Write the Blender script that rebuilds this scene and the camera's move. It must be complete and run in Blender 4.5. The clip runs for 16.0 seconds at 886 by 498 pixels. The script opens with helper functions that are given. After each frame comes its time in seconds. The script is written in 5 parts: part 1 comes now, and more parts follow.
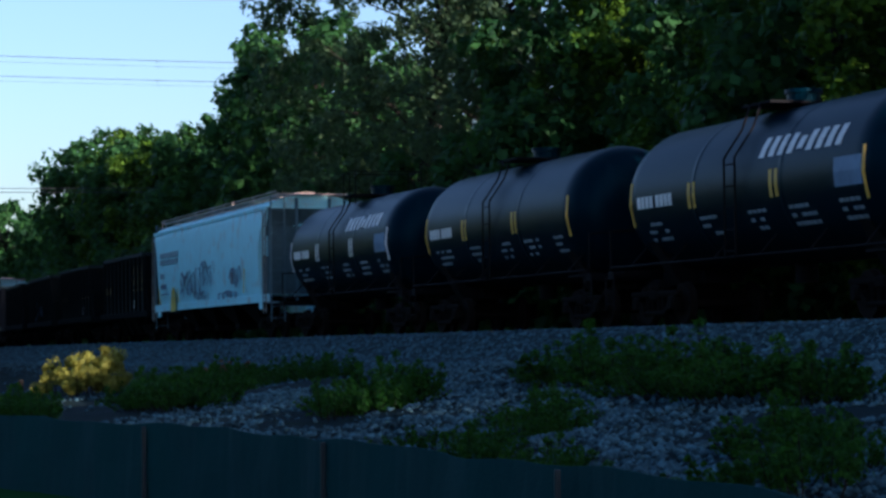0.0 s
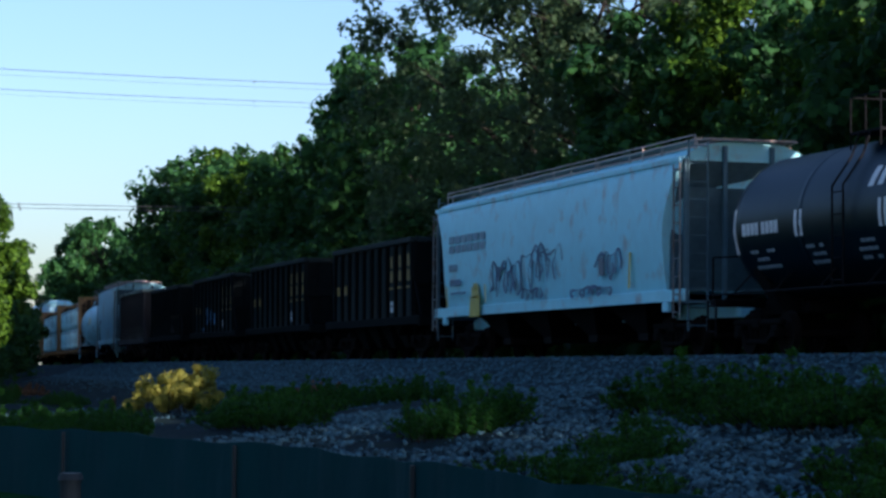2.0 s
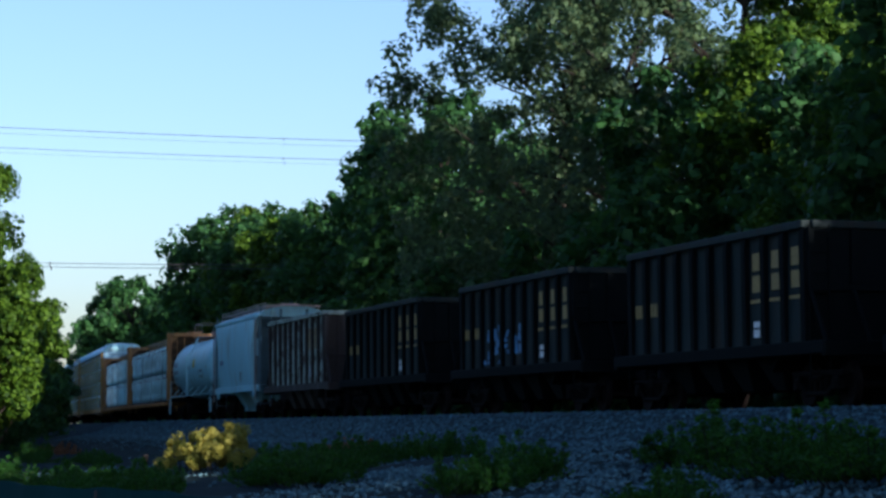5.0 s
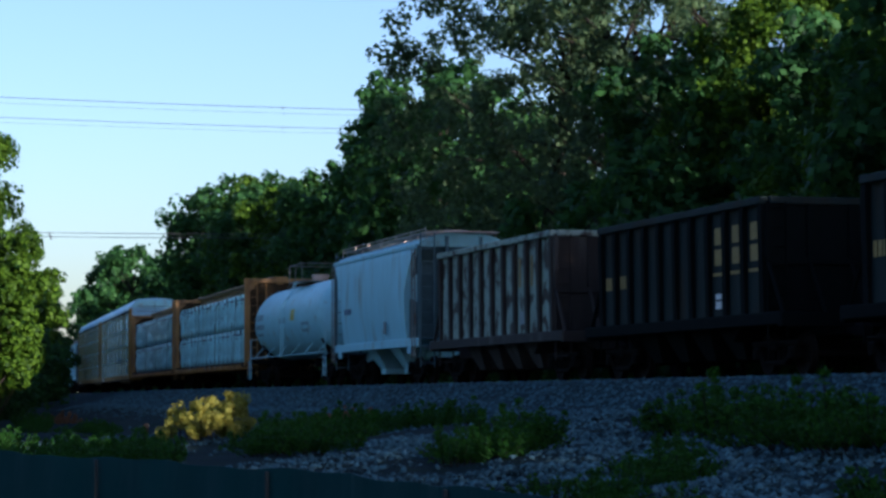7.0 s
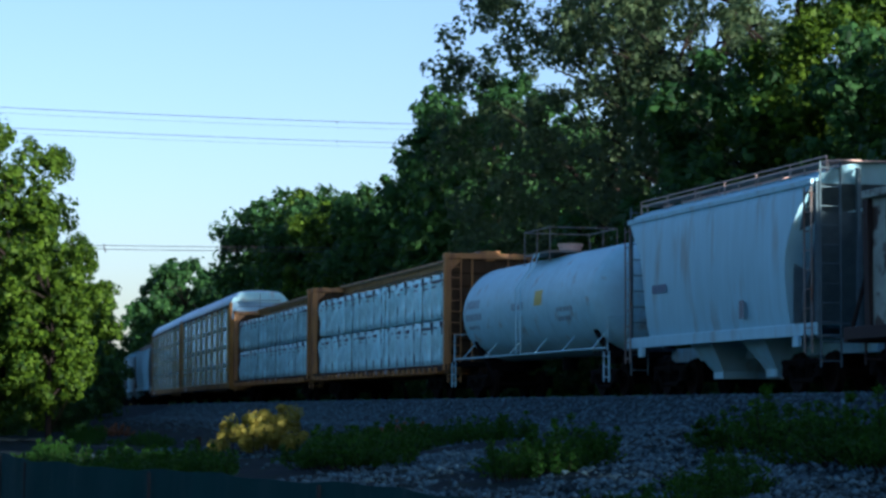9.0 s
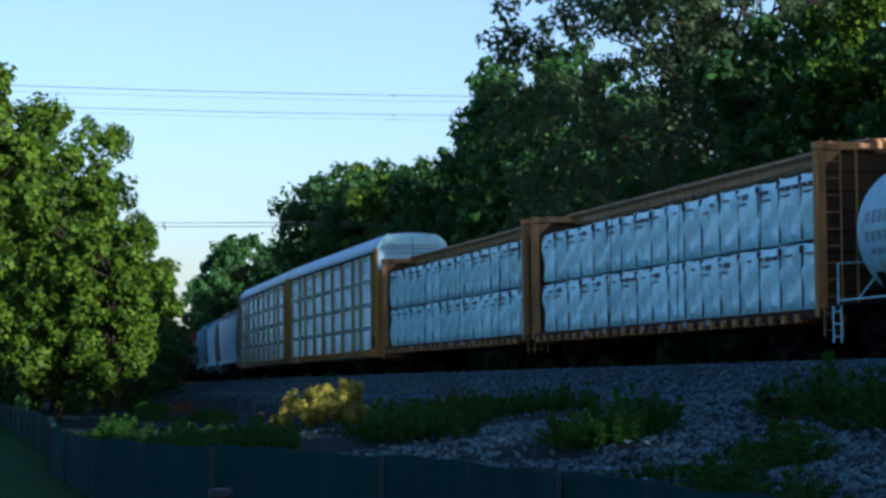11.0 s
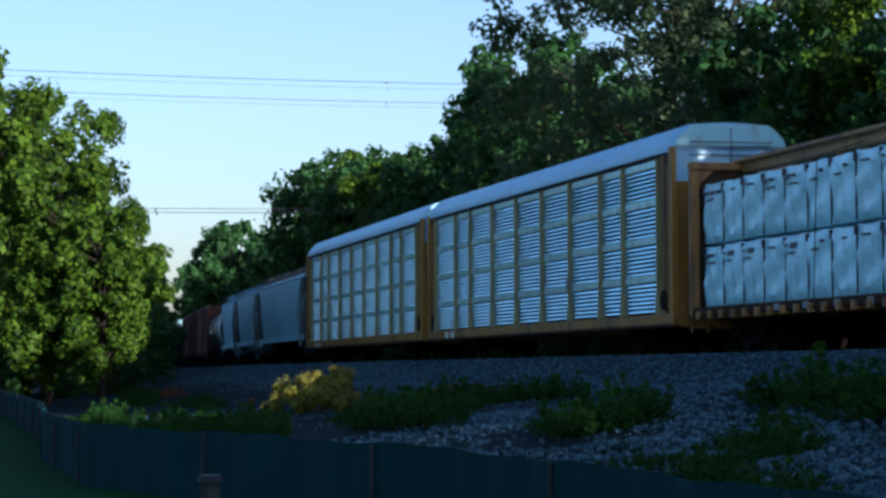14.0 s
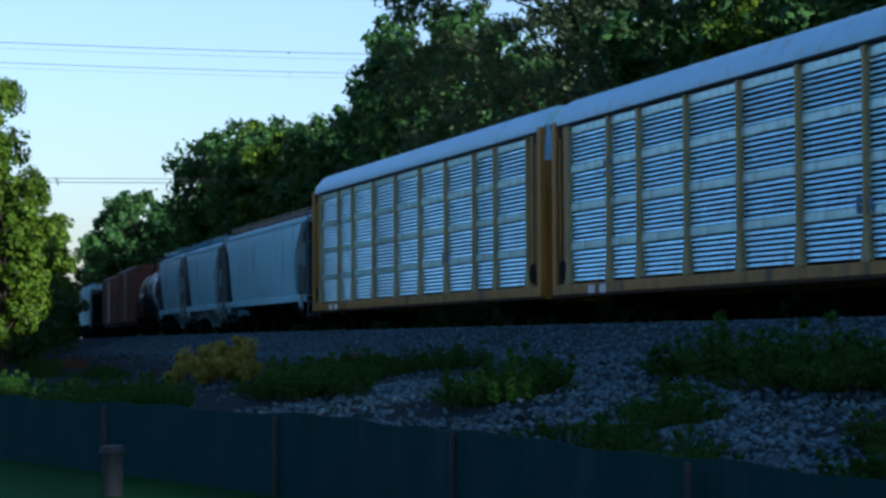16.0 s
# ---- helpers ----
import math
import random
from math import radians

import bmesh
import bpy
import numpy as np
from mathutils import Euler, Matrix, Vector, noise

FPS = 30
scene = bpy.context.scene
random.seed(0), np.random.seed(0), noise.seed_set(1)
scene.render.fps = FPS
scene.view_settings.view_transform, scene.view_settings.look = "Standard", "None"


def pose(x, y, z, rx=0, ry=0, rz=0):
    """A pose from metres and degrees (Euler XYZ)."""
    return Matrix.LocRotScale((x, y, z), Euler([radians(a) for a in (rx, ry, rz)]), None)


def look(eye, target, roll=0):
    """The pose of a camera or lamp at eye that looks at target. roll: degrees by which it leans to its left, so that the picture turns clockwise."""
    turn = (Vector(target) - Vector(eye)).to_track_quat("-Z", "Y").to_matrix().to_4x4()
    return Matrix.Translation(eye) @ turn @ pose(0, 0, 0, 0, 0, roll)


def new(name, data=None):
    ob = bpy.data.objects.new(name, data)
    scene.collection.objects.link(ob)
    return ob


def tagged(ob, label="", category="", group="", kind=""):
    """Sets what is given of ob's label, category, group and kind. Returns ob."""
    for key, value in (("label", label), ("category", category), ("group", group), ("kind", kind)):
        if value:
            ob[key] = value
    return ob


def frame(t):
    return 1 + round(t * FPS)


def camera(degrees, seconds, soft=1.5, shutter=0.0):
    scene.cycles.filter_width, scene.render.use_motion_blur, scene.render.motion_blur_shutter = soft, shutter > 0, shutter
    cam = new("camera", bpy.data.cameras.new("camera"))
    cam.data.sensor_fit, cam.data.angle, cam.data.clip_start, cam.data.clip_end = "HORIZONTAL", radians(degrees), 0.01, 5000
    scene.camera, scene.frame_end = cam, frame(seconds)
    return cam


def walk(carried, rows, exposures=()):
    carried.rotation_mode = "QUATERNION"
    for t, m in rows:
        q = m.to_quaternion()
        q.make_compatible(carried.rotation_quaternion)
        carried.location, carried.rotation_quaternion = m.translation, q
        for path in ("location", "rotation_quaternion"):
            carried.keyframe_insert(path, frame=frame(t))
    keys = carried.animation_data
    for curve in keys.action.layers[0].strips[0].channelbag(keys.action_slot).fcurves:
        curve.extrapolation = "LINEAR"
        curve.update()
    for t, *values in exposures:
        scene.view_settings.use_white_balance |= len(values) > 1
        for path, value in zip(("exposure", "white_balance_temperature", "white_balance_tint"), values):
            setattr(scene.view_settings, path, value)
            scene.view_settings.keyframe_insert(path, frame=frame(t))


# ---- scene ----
cam = camera(21.15, 16.0, soft=2.9)
# seconds, heading to the left of +y, upward tilt, roll, in degrees
VIEW = [
    (0.0, 71.039, 2.278, -0.628),
    (0.5, 71.304, 2.726, -0.221),
    (1.0, 72.444, 2.346, -0.549),
    (1.5, 73.101, 3.021, 0.327),
    (2.0, 73.289, 2.856, 0.481),
    (2.5, 73.972, 2.759, 0.198),
    (3.0, 74.483, 3.545, 0.098),
    (3.5, 74.496, 3.464, 0.022),
    (4.0, 74.454, 3.853, -0.203),
    (4.5, 74.124, 4.286, -0.039),
    (7.0, 74.019, 3.437, -0.131),
    (7.5, 75.417, 3.633, 0.378),
    (8.0, 75.484, 3.918, 0.535),
    (10.5, 75.546, 3.279, -0.733),
    (11.0, 76.73, 3.12, -0.621),
    (11.5, 77.339, 3.107, 0.272),
    (12.0, 76.668, 3.022, -0.816),
    (12.5, 75.052, 3.24, -0.899),
    (13.0, 76.773, 2.741, -0.688),
    (13.5, 77.146, 3.041, 0.05),
    (14.0, 76.533, 2.822, -0.194),
    (14.5, 76.107, 2.747, -0.445),
    (15.0, 75.691, 2.844, -0.302),
    (15.5, 74.722, 2.492, -0.003),
    (16.0, 74.193, 2.097, -0.271),
]

walk(cam, [(t, pose(0, 0, 1.65, 90 + up, 0, turn) @ pose(0, 0, 0, 0, 0, roll)) for t, turn, up, roll in VIEW],
     [(0.0, 1.37, 5130, 21), (16.0, 1.37, 5130, 21)])

# ---- sky and sun: late sun behind the train, to the right ----
SUN_AZ, SUN_EL = radians(21), radians(12.3)
world = bpy.data.worlds.new("sky")
scene.world = world
world.use_nodes = True
wt = world.node_tree
sky = wt.nodes.new("ShaderNodeTexSky")
sky.sky_type, sky.sun_disc = "NISHITA", False
sky.sun_elevation, sky.sun_rotation = SUN_EL, radians(90) - SUN_AZ
sky.air_density, sky.dust_density, sky.ozone_density = 1.0, 1.2, 1.6
wt.nodes["Background"].inputs["Strength"].default_value = 0.07
wt.links.new(sky.outputs[0], wt.nodes["Background"].inputs["Color"])
sun = new("sun", bpy.data.lights.new("sun", "SUN"))
sun.data.energy, sun.data.angle, sun.data.color = 5.0, radians(0.53), (1.0, 0.80, 0.56)
sun.matrix_world = look((100 * math.cos(SUN_AZ), 100 * math.sin(SUN_AZ), 100 * math.tan(SUN_EL)), (0, 0, 0))

# ---- the line of the railway and the lie of the land ----
EYE = 1.65
K, BEND, ARC, MID = 0.000817, -67.05, 85.75, 20.865


def track_y(s):
    d = np.minimum(s - BEND, 0.0)
    dd = np.maximum(d, -ARC)
    return MID + 0.5 * K * dd * dd - K * ARC * np.minimum(d + ARC, 0.0)


def track_slope(s):
    d = np.clip(s - BEND, -ARC, 0.0)
    return K * d


def rail_z(s):
    return EYE + 0.28 + 0.00237 * (np.maximum(s, -420.0) + 60.0)


FENCE_X = [-400, -110, -78, -55, -42, -33, -27, -22, -16.5, -12, 0, 60]
FENCE_Y = [5.5, 4.8, 4.2, 3.7, 2.9, 2.86, 4.4, 5.4, 5.6, 5.7, 5.7, 5.7]


def fence_y(x):
    return np.interp(x, FENCE_X, FENCE_Y)


def land(x, y):
    """Height of the ground: lawn, rough bank, ballast shoulder, track bed, wood floor."""
    q = track_y(x) - y
    top = rail_z(x) - 0.09
    qf = track_y(x) - fence_y(x)
    bench = top - 0.62
    t = np.clip((q - 4.1) / np.maximum(qf - 4.1 - 0.5, 1.0), 0, 1)
    bank = bench * (1 - t) ** (1 + 1.6 * np.clip((-46 - x) / 8, 0, 1))
    near = np.where(q < 2.6, top, np.where(q < 4.1, top - 0.62 * (q - 2.6) / 1.5, bank))
    far = np.where(q > -2.6, top, np.where(q > -4.6, top - 0.8 * (-q - 2.6) / 2.0, top - 0.8))
    z = np.where(q >= 0, near, far)
    return z


# ---- materials ----
def mat(name, base, rough=0.6, metal=0.0, grain=8.0, vary=0.25, blotch=0.7, dirt=None, dirt_amount=0.0, streak=False, bump=0.15, random_tint=0.0, spec=0.5, sharp=0.0, island=0.0, sheen=None):
    """Painted, stony or woody surface with fine grain, large blotches, optional dirt or rust and relief."""
    m = bpy.data.materials.new(name)
    m.use_nodes = True
    nt, b = m.node_tree, m.node_tree.nodes["Principled BSDF"]
    N = nt.nodes.new
    co = N("ShaderNodeTexCoord")
    mp = N("ShaderNodeMapping")
    nt.links.new(co.outputs["Object"], mp.inputs["Vector"])
    fine, big = N("ShaderNodeTexNoise"), N("ShaderNodeTexNoise")
    fine.inputs["Scale"].default_value, fine.inputs["Detail"].default_value = grain, 6
    big.inputs["Scale"].default_value, big.inputs["Detail"].default_value = blotch, 4
    nt.links.new(mp.outputs[0], fine.inputs["Vector"])
    nt.links.new(co.outputs["Object"], big.inputs["Vector"])
    if streak:
        mp.inputs["Scale"].default_value = (1.0, 1.0, 0.12)
    mul = N("ShaderNodeMath")
    mul.operation = "MULTIPLY_ADD"
    add = N("ShaderNodeMath")
    add.operation = "ADD"
    nt.links.new(fine.outputs["Fac"], add.inputs[0])
    nt.links.new(big.outputs["Fac"], add.inputs[1])
    nt.links.new(add.outputs[0], mul.inputs[0])
    mul.inputs[1].default_value, mul.inputs[2].default_value = vary * 2, 1 - vary * 2
    hsv = N("ShaderNodeHueSaturation")
    hsv.inputs["Color"].default_value = (*base, 1)
    nt.links.new(mul.outputs[0], hsv.inputs["Value"])
    last = hsv.outputs[0]
    if random_tint:
        info = N("ShaderNodeObjectInfo")
        rm = N("ShaderNodeMapRange")
        rm.inputs["To Min"].default_value, rm.inputs["To Max"].default_value = 1 - random_tint, 1 + random_tint
        nt.links.new(info.outputs["Random"], rm.inputs["Value"])
        h2 = N("ShaderNodeHueSaturation")
        nt.links.new(last, h2.inputs["Color"])
        nt.links.new(rm.outputs[0], h2.inputs["Value"])
        last = h2.outputs[0]
    if island:
        geo, im = N("ShaderNodeNewGeometry"), N("ShaderNodeMapRange")
        im.inputs["To Min"].default_value, im.inputs["To Max"].default_value = 1 - island, 1 + island
        nt.links.new(geo.outputs["Random Per Island"], im.inputs["Value"])
        h3 = N("ShaderNodeHueSaturation")
        nt.links.new(last, h3.inputs["Color"])
        nt.links.new(im.outputs[0], h3.inputs["Value"])
        last = h3.outputs[0]
    if dirt:
        dn, ramp, mix = N("ShaderNodeTexNoise"), N("ShaderNodeMapRange"), N("ShaderNodeMix")
        mp2 = N("ShaderNodeMapping")
        mp2.inputs["Scale"].default_value = (1.6, 1.6, 0.35 if streak else 1.6)
        nt.links.new(co.outputs["Object"], mp2.inputs["Vector"])
        nt.links.new(mp2.outputs[0], dn.inputs["Vector"])
        dn.inputs["Scale"].default_value, dn.inputs["Detail"].default_value = 1.3, 8
        ramp.inputs["From Min"].default_value, ramp.inputs["From Max"].default_value = 0.62 - 0.3 * dirt_amount, (0.62 - 0.3 * dirt_amount + sharp) if sharp else (0.78 - 0.2 * dirt_amount)
        nt.links.new(dn.outputs["Fac"], ramp.inputs["Value"])
        mix.data_type = "RGBA"
        nt.links.new(ramp.outputs[0], mix.inputs["Factor"])
        nt.links.new(last, mix.inputs["A"])
        mix.inputs["B"].default_value = (*dirt, 1)
        last = mix.outputs["Result"]
    nt.links.new(last, b.inputs["Base Color"])
    b.inputs["Roughness"].default_value, b.inputs["Metallic"].default_value = rough, metal
    b.inputs["Specular IOR Level"].default_value = spec
    if sheen:
        b.inputs["Specular Tint"].default_value = (*sheen, 1)
    if bump:
        bp = N("ShaderNodeBump")
        bp.inputs["Strength"].default_value, bp.inputs["Distance"].default_value = bump, 0.03
        nt.links.new(fine.outputs["Fac"], bp.inputs["Height"])
        nt.links.new(bp.outputs[0], b.inputs["Normal"])
    return m


def leaf_mat(name, base, light, through_colour, share=0.45):
    """Leaves: matt upper side, light shining through, every leaf its own tint."""
    m = bpy.data.materials.new(name)
    m.use_nodes = True
    nt, b = m.node_tree, m.node_tree.nodes["Principled BSDF"]
    N = nt.nodes.new
    geo, ramp = N("ShaderNodeNewGeometry"), N("ShaderNodeMix")
    ramp.data_type = "RGBA"
    ramp.inputs["A"].default_value, ramp.inputs["B"].default_value = (*base, 1), (*light, 1)
    nt.links.new(geo.outputs["Random Per Island"], ramp.inputs["Factor"])
    nt.links.new(ramp.outputs["Result"], b.inputs["Base Color"])
    b.inputs["Roughness"].default_value, b.inputs["Specular IOR Level"].default_value = 0.6, 0.12
    tr, mix = N("ShaderNodeBsdfTranslucent"), N("ShaderNodeMixShader")
    tr.inputs["Color"].default_value = (*through_colour, 1)
    mix.inputs[0].default_value = share
    out = nt.nodes["Material Output"]
    nt.links.new(b.outputs[0], mix.inputs[1])
    nt.links.new(tr.outputs[0], mix.inputs[2])
    nt.links.new(mix.outputs[0], out.inputs["Surface"])
    return m


SOIL = mat("bank_soil", (0.009, 0.019, 0.022), 0.95, grain=14, vary=0.4, blotch=0.35, dirt=(0.011, 0.024, 0.012), dirt_amount=0.35, bump=0.6, spec=0.06)
GRASS = mat("mown_grass", (0.004, 0.052, 0.006), 0.9, grain=30, vary=0.35, blotch=0.4, bump=0.7, spec=0.06)
BALLAST = mat("ballast_stone", (0.019, 0.036, 0.043), 0.95, grain=22, vary=0.5, blotch=1.2, bump=1.0, spec=0.06)
TRACKBED = mat("dark_track_bed", (0.012, 0.012, 0.012), 0.95, grain=18, vary=0.4, blotch=0.8, bump=0.8, spec=0.06)
STONE = mat("crushed_stone", (0.056, 0.106, 0.126), 0.9, grain=9, vary=0.3, blotch=0.9, bump=0.3, spec=0.06, island=0.65)
RAIL = mat("rail_steel", (0.12, 0.075, 0.05), 0.6, 0.6, grain=12, vary=0.3)
TIE = mat("creosoted_wood", (0.055, 0.045, 0.038), 0.9, grain=15, vary=0.4, spec=0.06)
TRUCK = mat("dark_cast_steel", (0.006, 0.0055, 0.005), 0.9, 0.0, grain=10, vary=0.4, spec=0.06)
WHEEL = mat("wheel_steel", (0.010, 0.008, 0.007), 0.85, 0.0, grain=10, vary=0.3, spec=0.06)
# teal of the reflected sky is mixed into this black and its gloss tint
BLACK = mat("black_tank_paint", (0.0006, 0.0075, 0.014), 0.36, grain=5, vary=0.3, blotch=0.5, dirt=(0.003, 0.012, 0.018), dirt_amount=0.2, streak=True, bump=0.012, spec=0.11, sheen=(0.2, 0.65, 0.9))
DARKSTEEL = mat("dark_underframe", (0.007, 0.007, 0.008), 0.75, 0.1, grain=8, vary=0.35, spec=0.06)
# blue cast of the shaded side is mixed into these whites and this grey
WHITE = mat("blue_shade_white_paint", (0.38, 0.76, 0.84), 0.5, grain=3, vary=0.1, blotch=0.4, dirt=(0.36, 0.48, 0.5), dirt_amount=0.25, bump=0.03)
TANKWHITE = mat("blue_shade_old_white_paint", (0.33, 0.62, 0.70), 0.5, grain=4, vary=0.16, blotch=0.5, dirt=(0.24, 0.25, 0.22), dirt_amount=0.12, bump=0.03)
GREY = mat("blue_shade_light_grey_paint", (0.31, 0.60, 0.70), 0.55, grain=5, vary=0.14, blotch=0.5, dirt=(0.24, 0.34, 0.36), dirt_amount=0.22, streak=True, bump=0.04)
COAL = mat("black_coal_car_paint", (0.015, 0.024, 0.024), 0.7, grain=6, vary=0.4, blotch=0.6, dirt=(0.024, 0.020, 0.014), dirt_amount=0.3, streak=True, bump=0.1, spec=0.10)
COALRIB = mat("darker_black_steel", (0.004, 0.006, 0.0065), 0.85, grain=6, vary=0.35, bump=0.05, spec=0.05)
RUSTED = mat("weathered_pale_paint", (0.25, 0.32, 0.27), 0.7, grain=6, vary=0.35, blotch=0.8, dirt=(0.03, 0.02, 0.012), dirt_amount=0.40, bump=0.15, sharp=0.09)
# darker grey for car ends: the shade under the overhang is in the colour
SHADEGREY = mat("shaded_grey_end_paint", (0.085, 0.14, 0.16), 0.7, grain=6, vary=0.3, bump=0.06, spec=0.1)
RUSTRIB = mat("rusty_dark_rib", (0.018, 0.013, 0.011), 0.85, grain=6, vary=0.4, dirt=(0.06, 0.055, 0.05), dirt_amount=0.3, streak=True)
YELLOW = mat("weathered_yellow_paint", (0.31, 0.16, 0.02), 0.55, grain=6, vary=0.28, blotch=0.7, dirt=(0.08, 0.05, 0.022), dirt_amount=0.42, streak=True, bump=0.06)
DECKDARK = mat("dark_deck_steel", (0.045, 0.028, 0.016), 0.8, grain=8, vary=0.35, bump=0.1, spec=0.1)
TAN = mat("tan_brown_paint", (0.30, 0.16, 0.045), 0.6, grain=6, vary=0.25, blotch=0.7, dirt=(0.12, 0.06, 0.03), dirt_amount=0.4, streak=True, bump=0.06)
BULKBOARD = mat("dark_bulkhead_board", (0.05, 0.034, 0.018), 0.75, grain=6, vary=0.35, blotch=0.7, dirt=(0.03, 0.02, 0.012), dirt_amount=0.4, streak=True, bump=0.1, spec=0.1)
GALVRAIL = mat("dull_railing_steel", (0.16, 0.17, 0.16), 0.6, grain=12, vary=0.3, dirt=(0.12, 0.06, 0.03), dirt_amount=0.4, bump=0.05)
GALV = mat("galvanised_sheet", (0.54, 0.90, 0.93), 0.27, 0.72, grain=3, vary=0.2, blotch=0.8, dirt=(0.36, 0.52, 0.52), dirt_amount=0.3, bump=0.05, random_tint=0.16)
# duller, darker copy of the sheet: bands that mirror dark trees, put into colour
GALVBAND = mat("shaded_galvanised_band", (0.46, 0.72, 0.75), 0.38, 0.35, grain=3, vary=0.3, blotch=1.6, dirt=(0.26, 0.36, 0.34), dirt_amount=0.35, bump=0.08, random_tint=0.2)
RACKPOST = mat("dull_rack_post", (0.31, 0.27, 0.11), 0.6, grain=6, vary=0.25, blotch=0.7, dirt=(0.16, 0.12, 0.06), dirt_amount=0.35, streak=True, bump=0.06)
# near-black colour that stands for shade in slots and gaps
GAPSHADE = mat("gap_shade", (0.012, 0.016, 0.018), 0.8, grain=6, vary=0.2, bump=0)
# roof white and lumber wrap carry the same blue shade in their colour
ROOF = mat("blue_shade_white_roof", (0.33, 0.63, 0.80), 0.45, grain=4, vary=0.1, blotch=0.4, dirt=(0.36, 0.46, 0.5), dirt_amount=0.2, bump=0.03)
WRAP = mat("blue_shade_white_wrap", (0.52, 0.91, 0.97), 0.24, grain=7, vary=0.2, blotch=1.5, bump=1.0, random_tint=0.13)
PRINT = mat("dark_wrap_print", (0.05, 0.06, 0.10), 0.5, grain=6, vary=0.2, bump=0)
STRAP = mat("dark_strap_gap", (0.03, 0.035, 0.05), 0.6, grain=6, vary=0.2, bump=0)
RED = mat("oxide_red_paint", (0.075, 0.026, 0.014), 0.65, grain=6, vary=0.3, blotch=0.6, dirt=(0.06, 0.03, 0.02), dirt_amount=0.3, streak=True, bump=0.08)
MARK = mat("white_stencil", (0.7, 0.7, 0.68), 0.6, grain=10, vary=0.2, bump=0)
MARKDIM = mat("faded_white_stencil", (0.22, 0.26, 0.28), 0.6, grain=10, vary=0.3, bump=0)
MARKGREY = mat("grey_stencil", (0.16, 0.18, 0.21), 0.6, grain=10, vary=0.25, bump=0)
MARKPALE = mat("worn_grey_stencil", (0.20, 0.30, 0.36), 0.6, grain=14, vary=0.4, bump=0)
FADEDYEL = mat("faded_yellow_letter_paint", (0.27, 0.18, 0.045), 0.65, grain=12, vary=0.45, bump=0)
MARKYEL = mat("yellow_stripe", (0.55, 0.34, 0.04), 0.5, grain=10, vary=0.2, bump=0)
SPRAY = mat("dark_spray_paint", (0.13, 0.20, 0.30), 0.6, grain=4, vary=0.4, bump=0)
BLUESPRAY = mat("pale_blue_spray_paint", (0.11, 0.26, 0.46), 0.6, grain=4, vary=0.5, bump=0)
YELSPRAY = mat("yellow_spray_paint", (0.52, 0.44, 0.10), 0.6, grain=4, vary=0.3, bump=0)
# rusty boards, lightened: pink of the sun from behind is in the colour
RUSTROOF = mat("sunlit_rusty_board", (0.46, 0.36, 0.30), 0.7, grain=8, vary=0.35, bump=0.2)
FABRIC = mat("green_fence_fabric", (0.009, 0.048, 0.054), 0.8, grain=40, vary=0.2, blotch=0.5, bump=0.25, spec=0.06)
POSTWOOD = mat("old_post_wood", (0.03, 0.026, 0.022), 0.9, grain=20, vary=0.3, spec=0.06)
PIPE = mat("grey_plastic", (0.03, 0.04, 0.045), 0.5, grain=10, vary=0.2, spec=0.06)
WIRE = mat("wire", (0.05, 0.05, 0.055), 0.5, 0.5, bump=0)
BARK = mat("bark", (0.022, 0.019, 0.016), 0.95, grain=6, vary=0.4, blotch=1.5, bump=0.6, spec=0.06)
LEAF = leaf_mat("broad_leaves", (0.003, 0.018, 0.002), (0.062, 0.122, 0.006), (0.11, 0.20, 0.006), 0.22)
# darker leaf copy: shade of the backlit wood is put into these greens
LEAFDARK = leaf_mat("shaded_dark_leaves", (0.003, 0.018, 0.008), (0.034, 0.098, 0.024), (0.10, 0.20, 0.03), 0.28)
LEAFFINE = leaf_mat("fine_grey_green_leaves", (0.004, 0.020, 0.013), (0.07, 0.115, 0.05), (0.18, 0.24, 0.08), 0.32)
WEED = leaf_mat("weed_leaves", (0.004, 0.024, 0.003), (0.022, 0.078, 0.008), (0.08, 0.21, 0.012), 0.28)
# green leaves with part of the sun's yellow put into their colour
SHRUB = leaf_mat("sunlit_shrub_leaves", (0.035, 0.052, 0.008), (0.24, 0.23, 0.04), (0.60, 0.54, 0.10), 0.42)
DRY = leaf_mat("dry_brown_leaves", (0.10, 0.06, 0.035), (0.16, 0.09, 0.05), (0.2, 0.1, 0.05), 0.3)


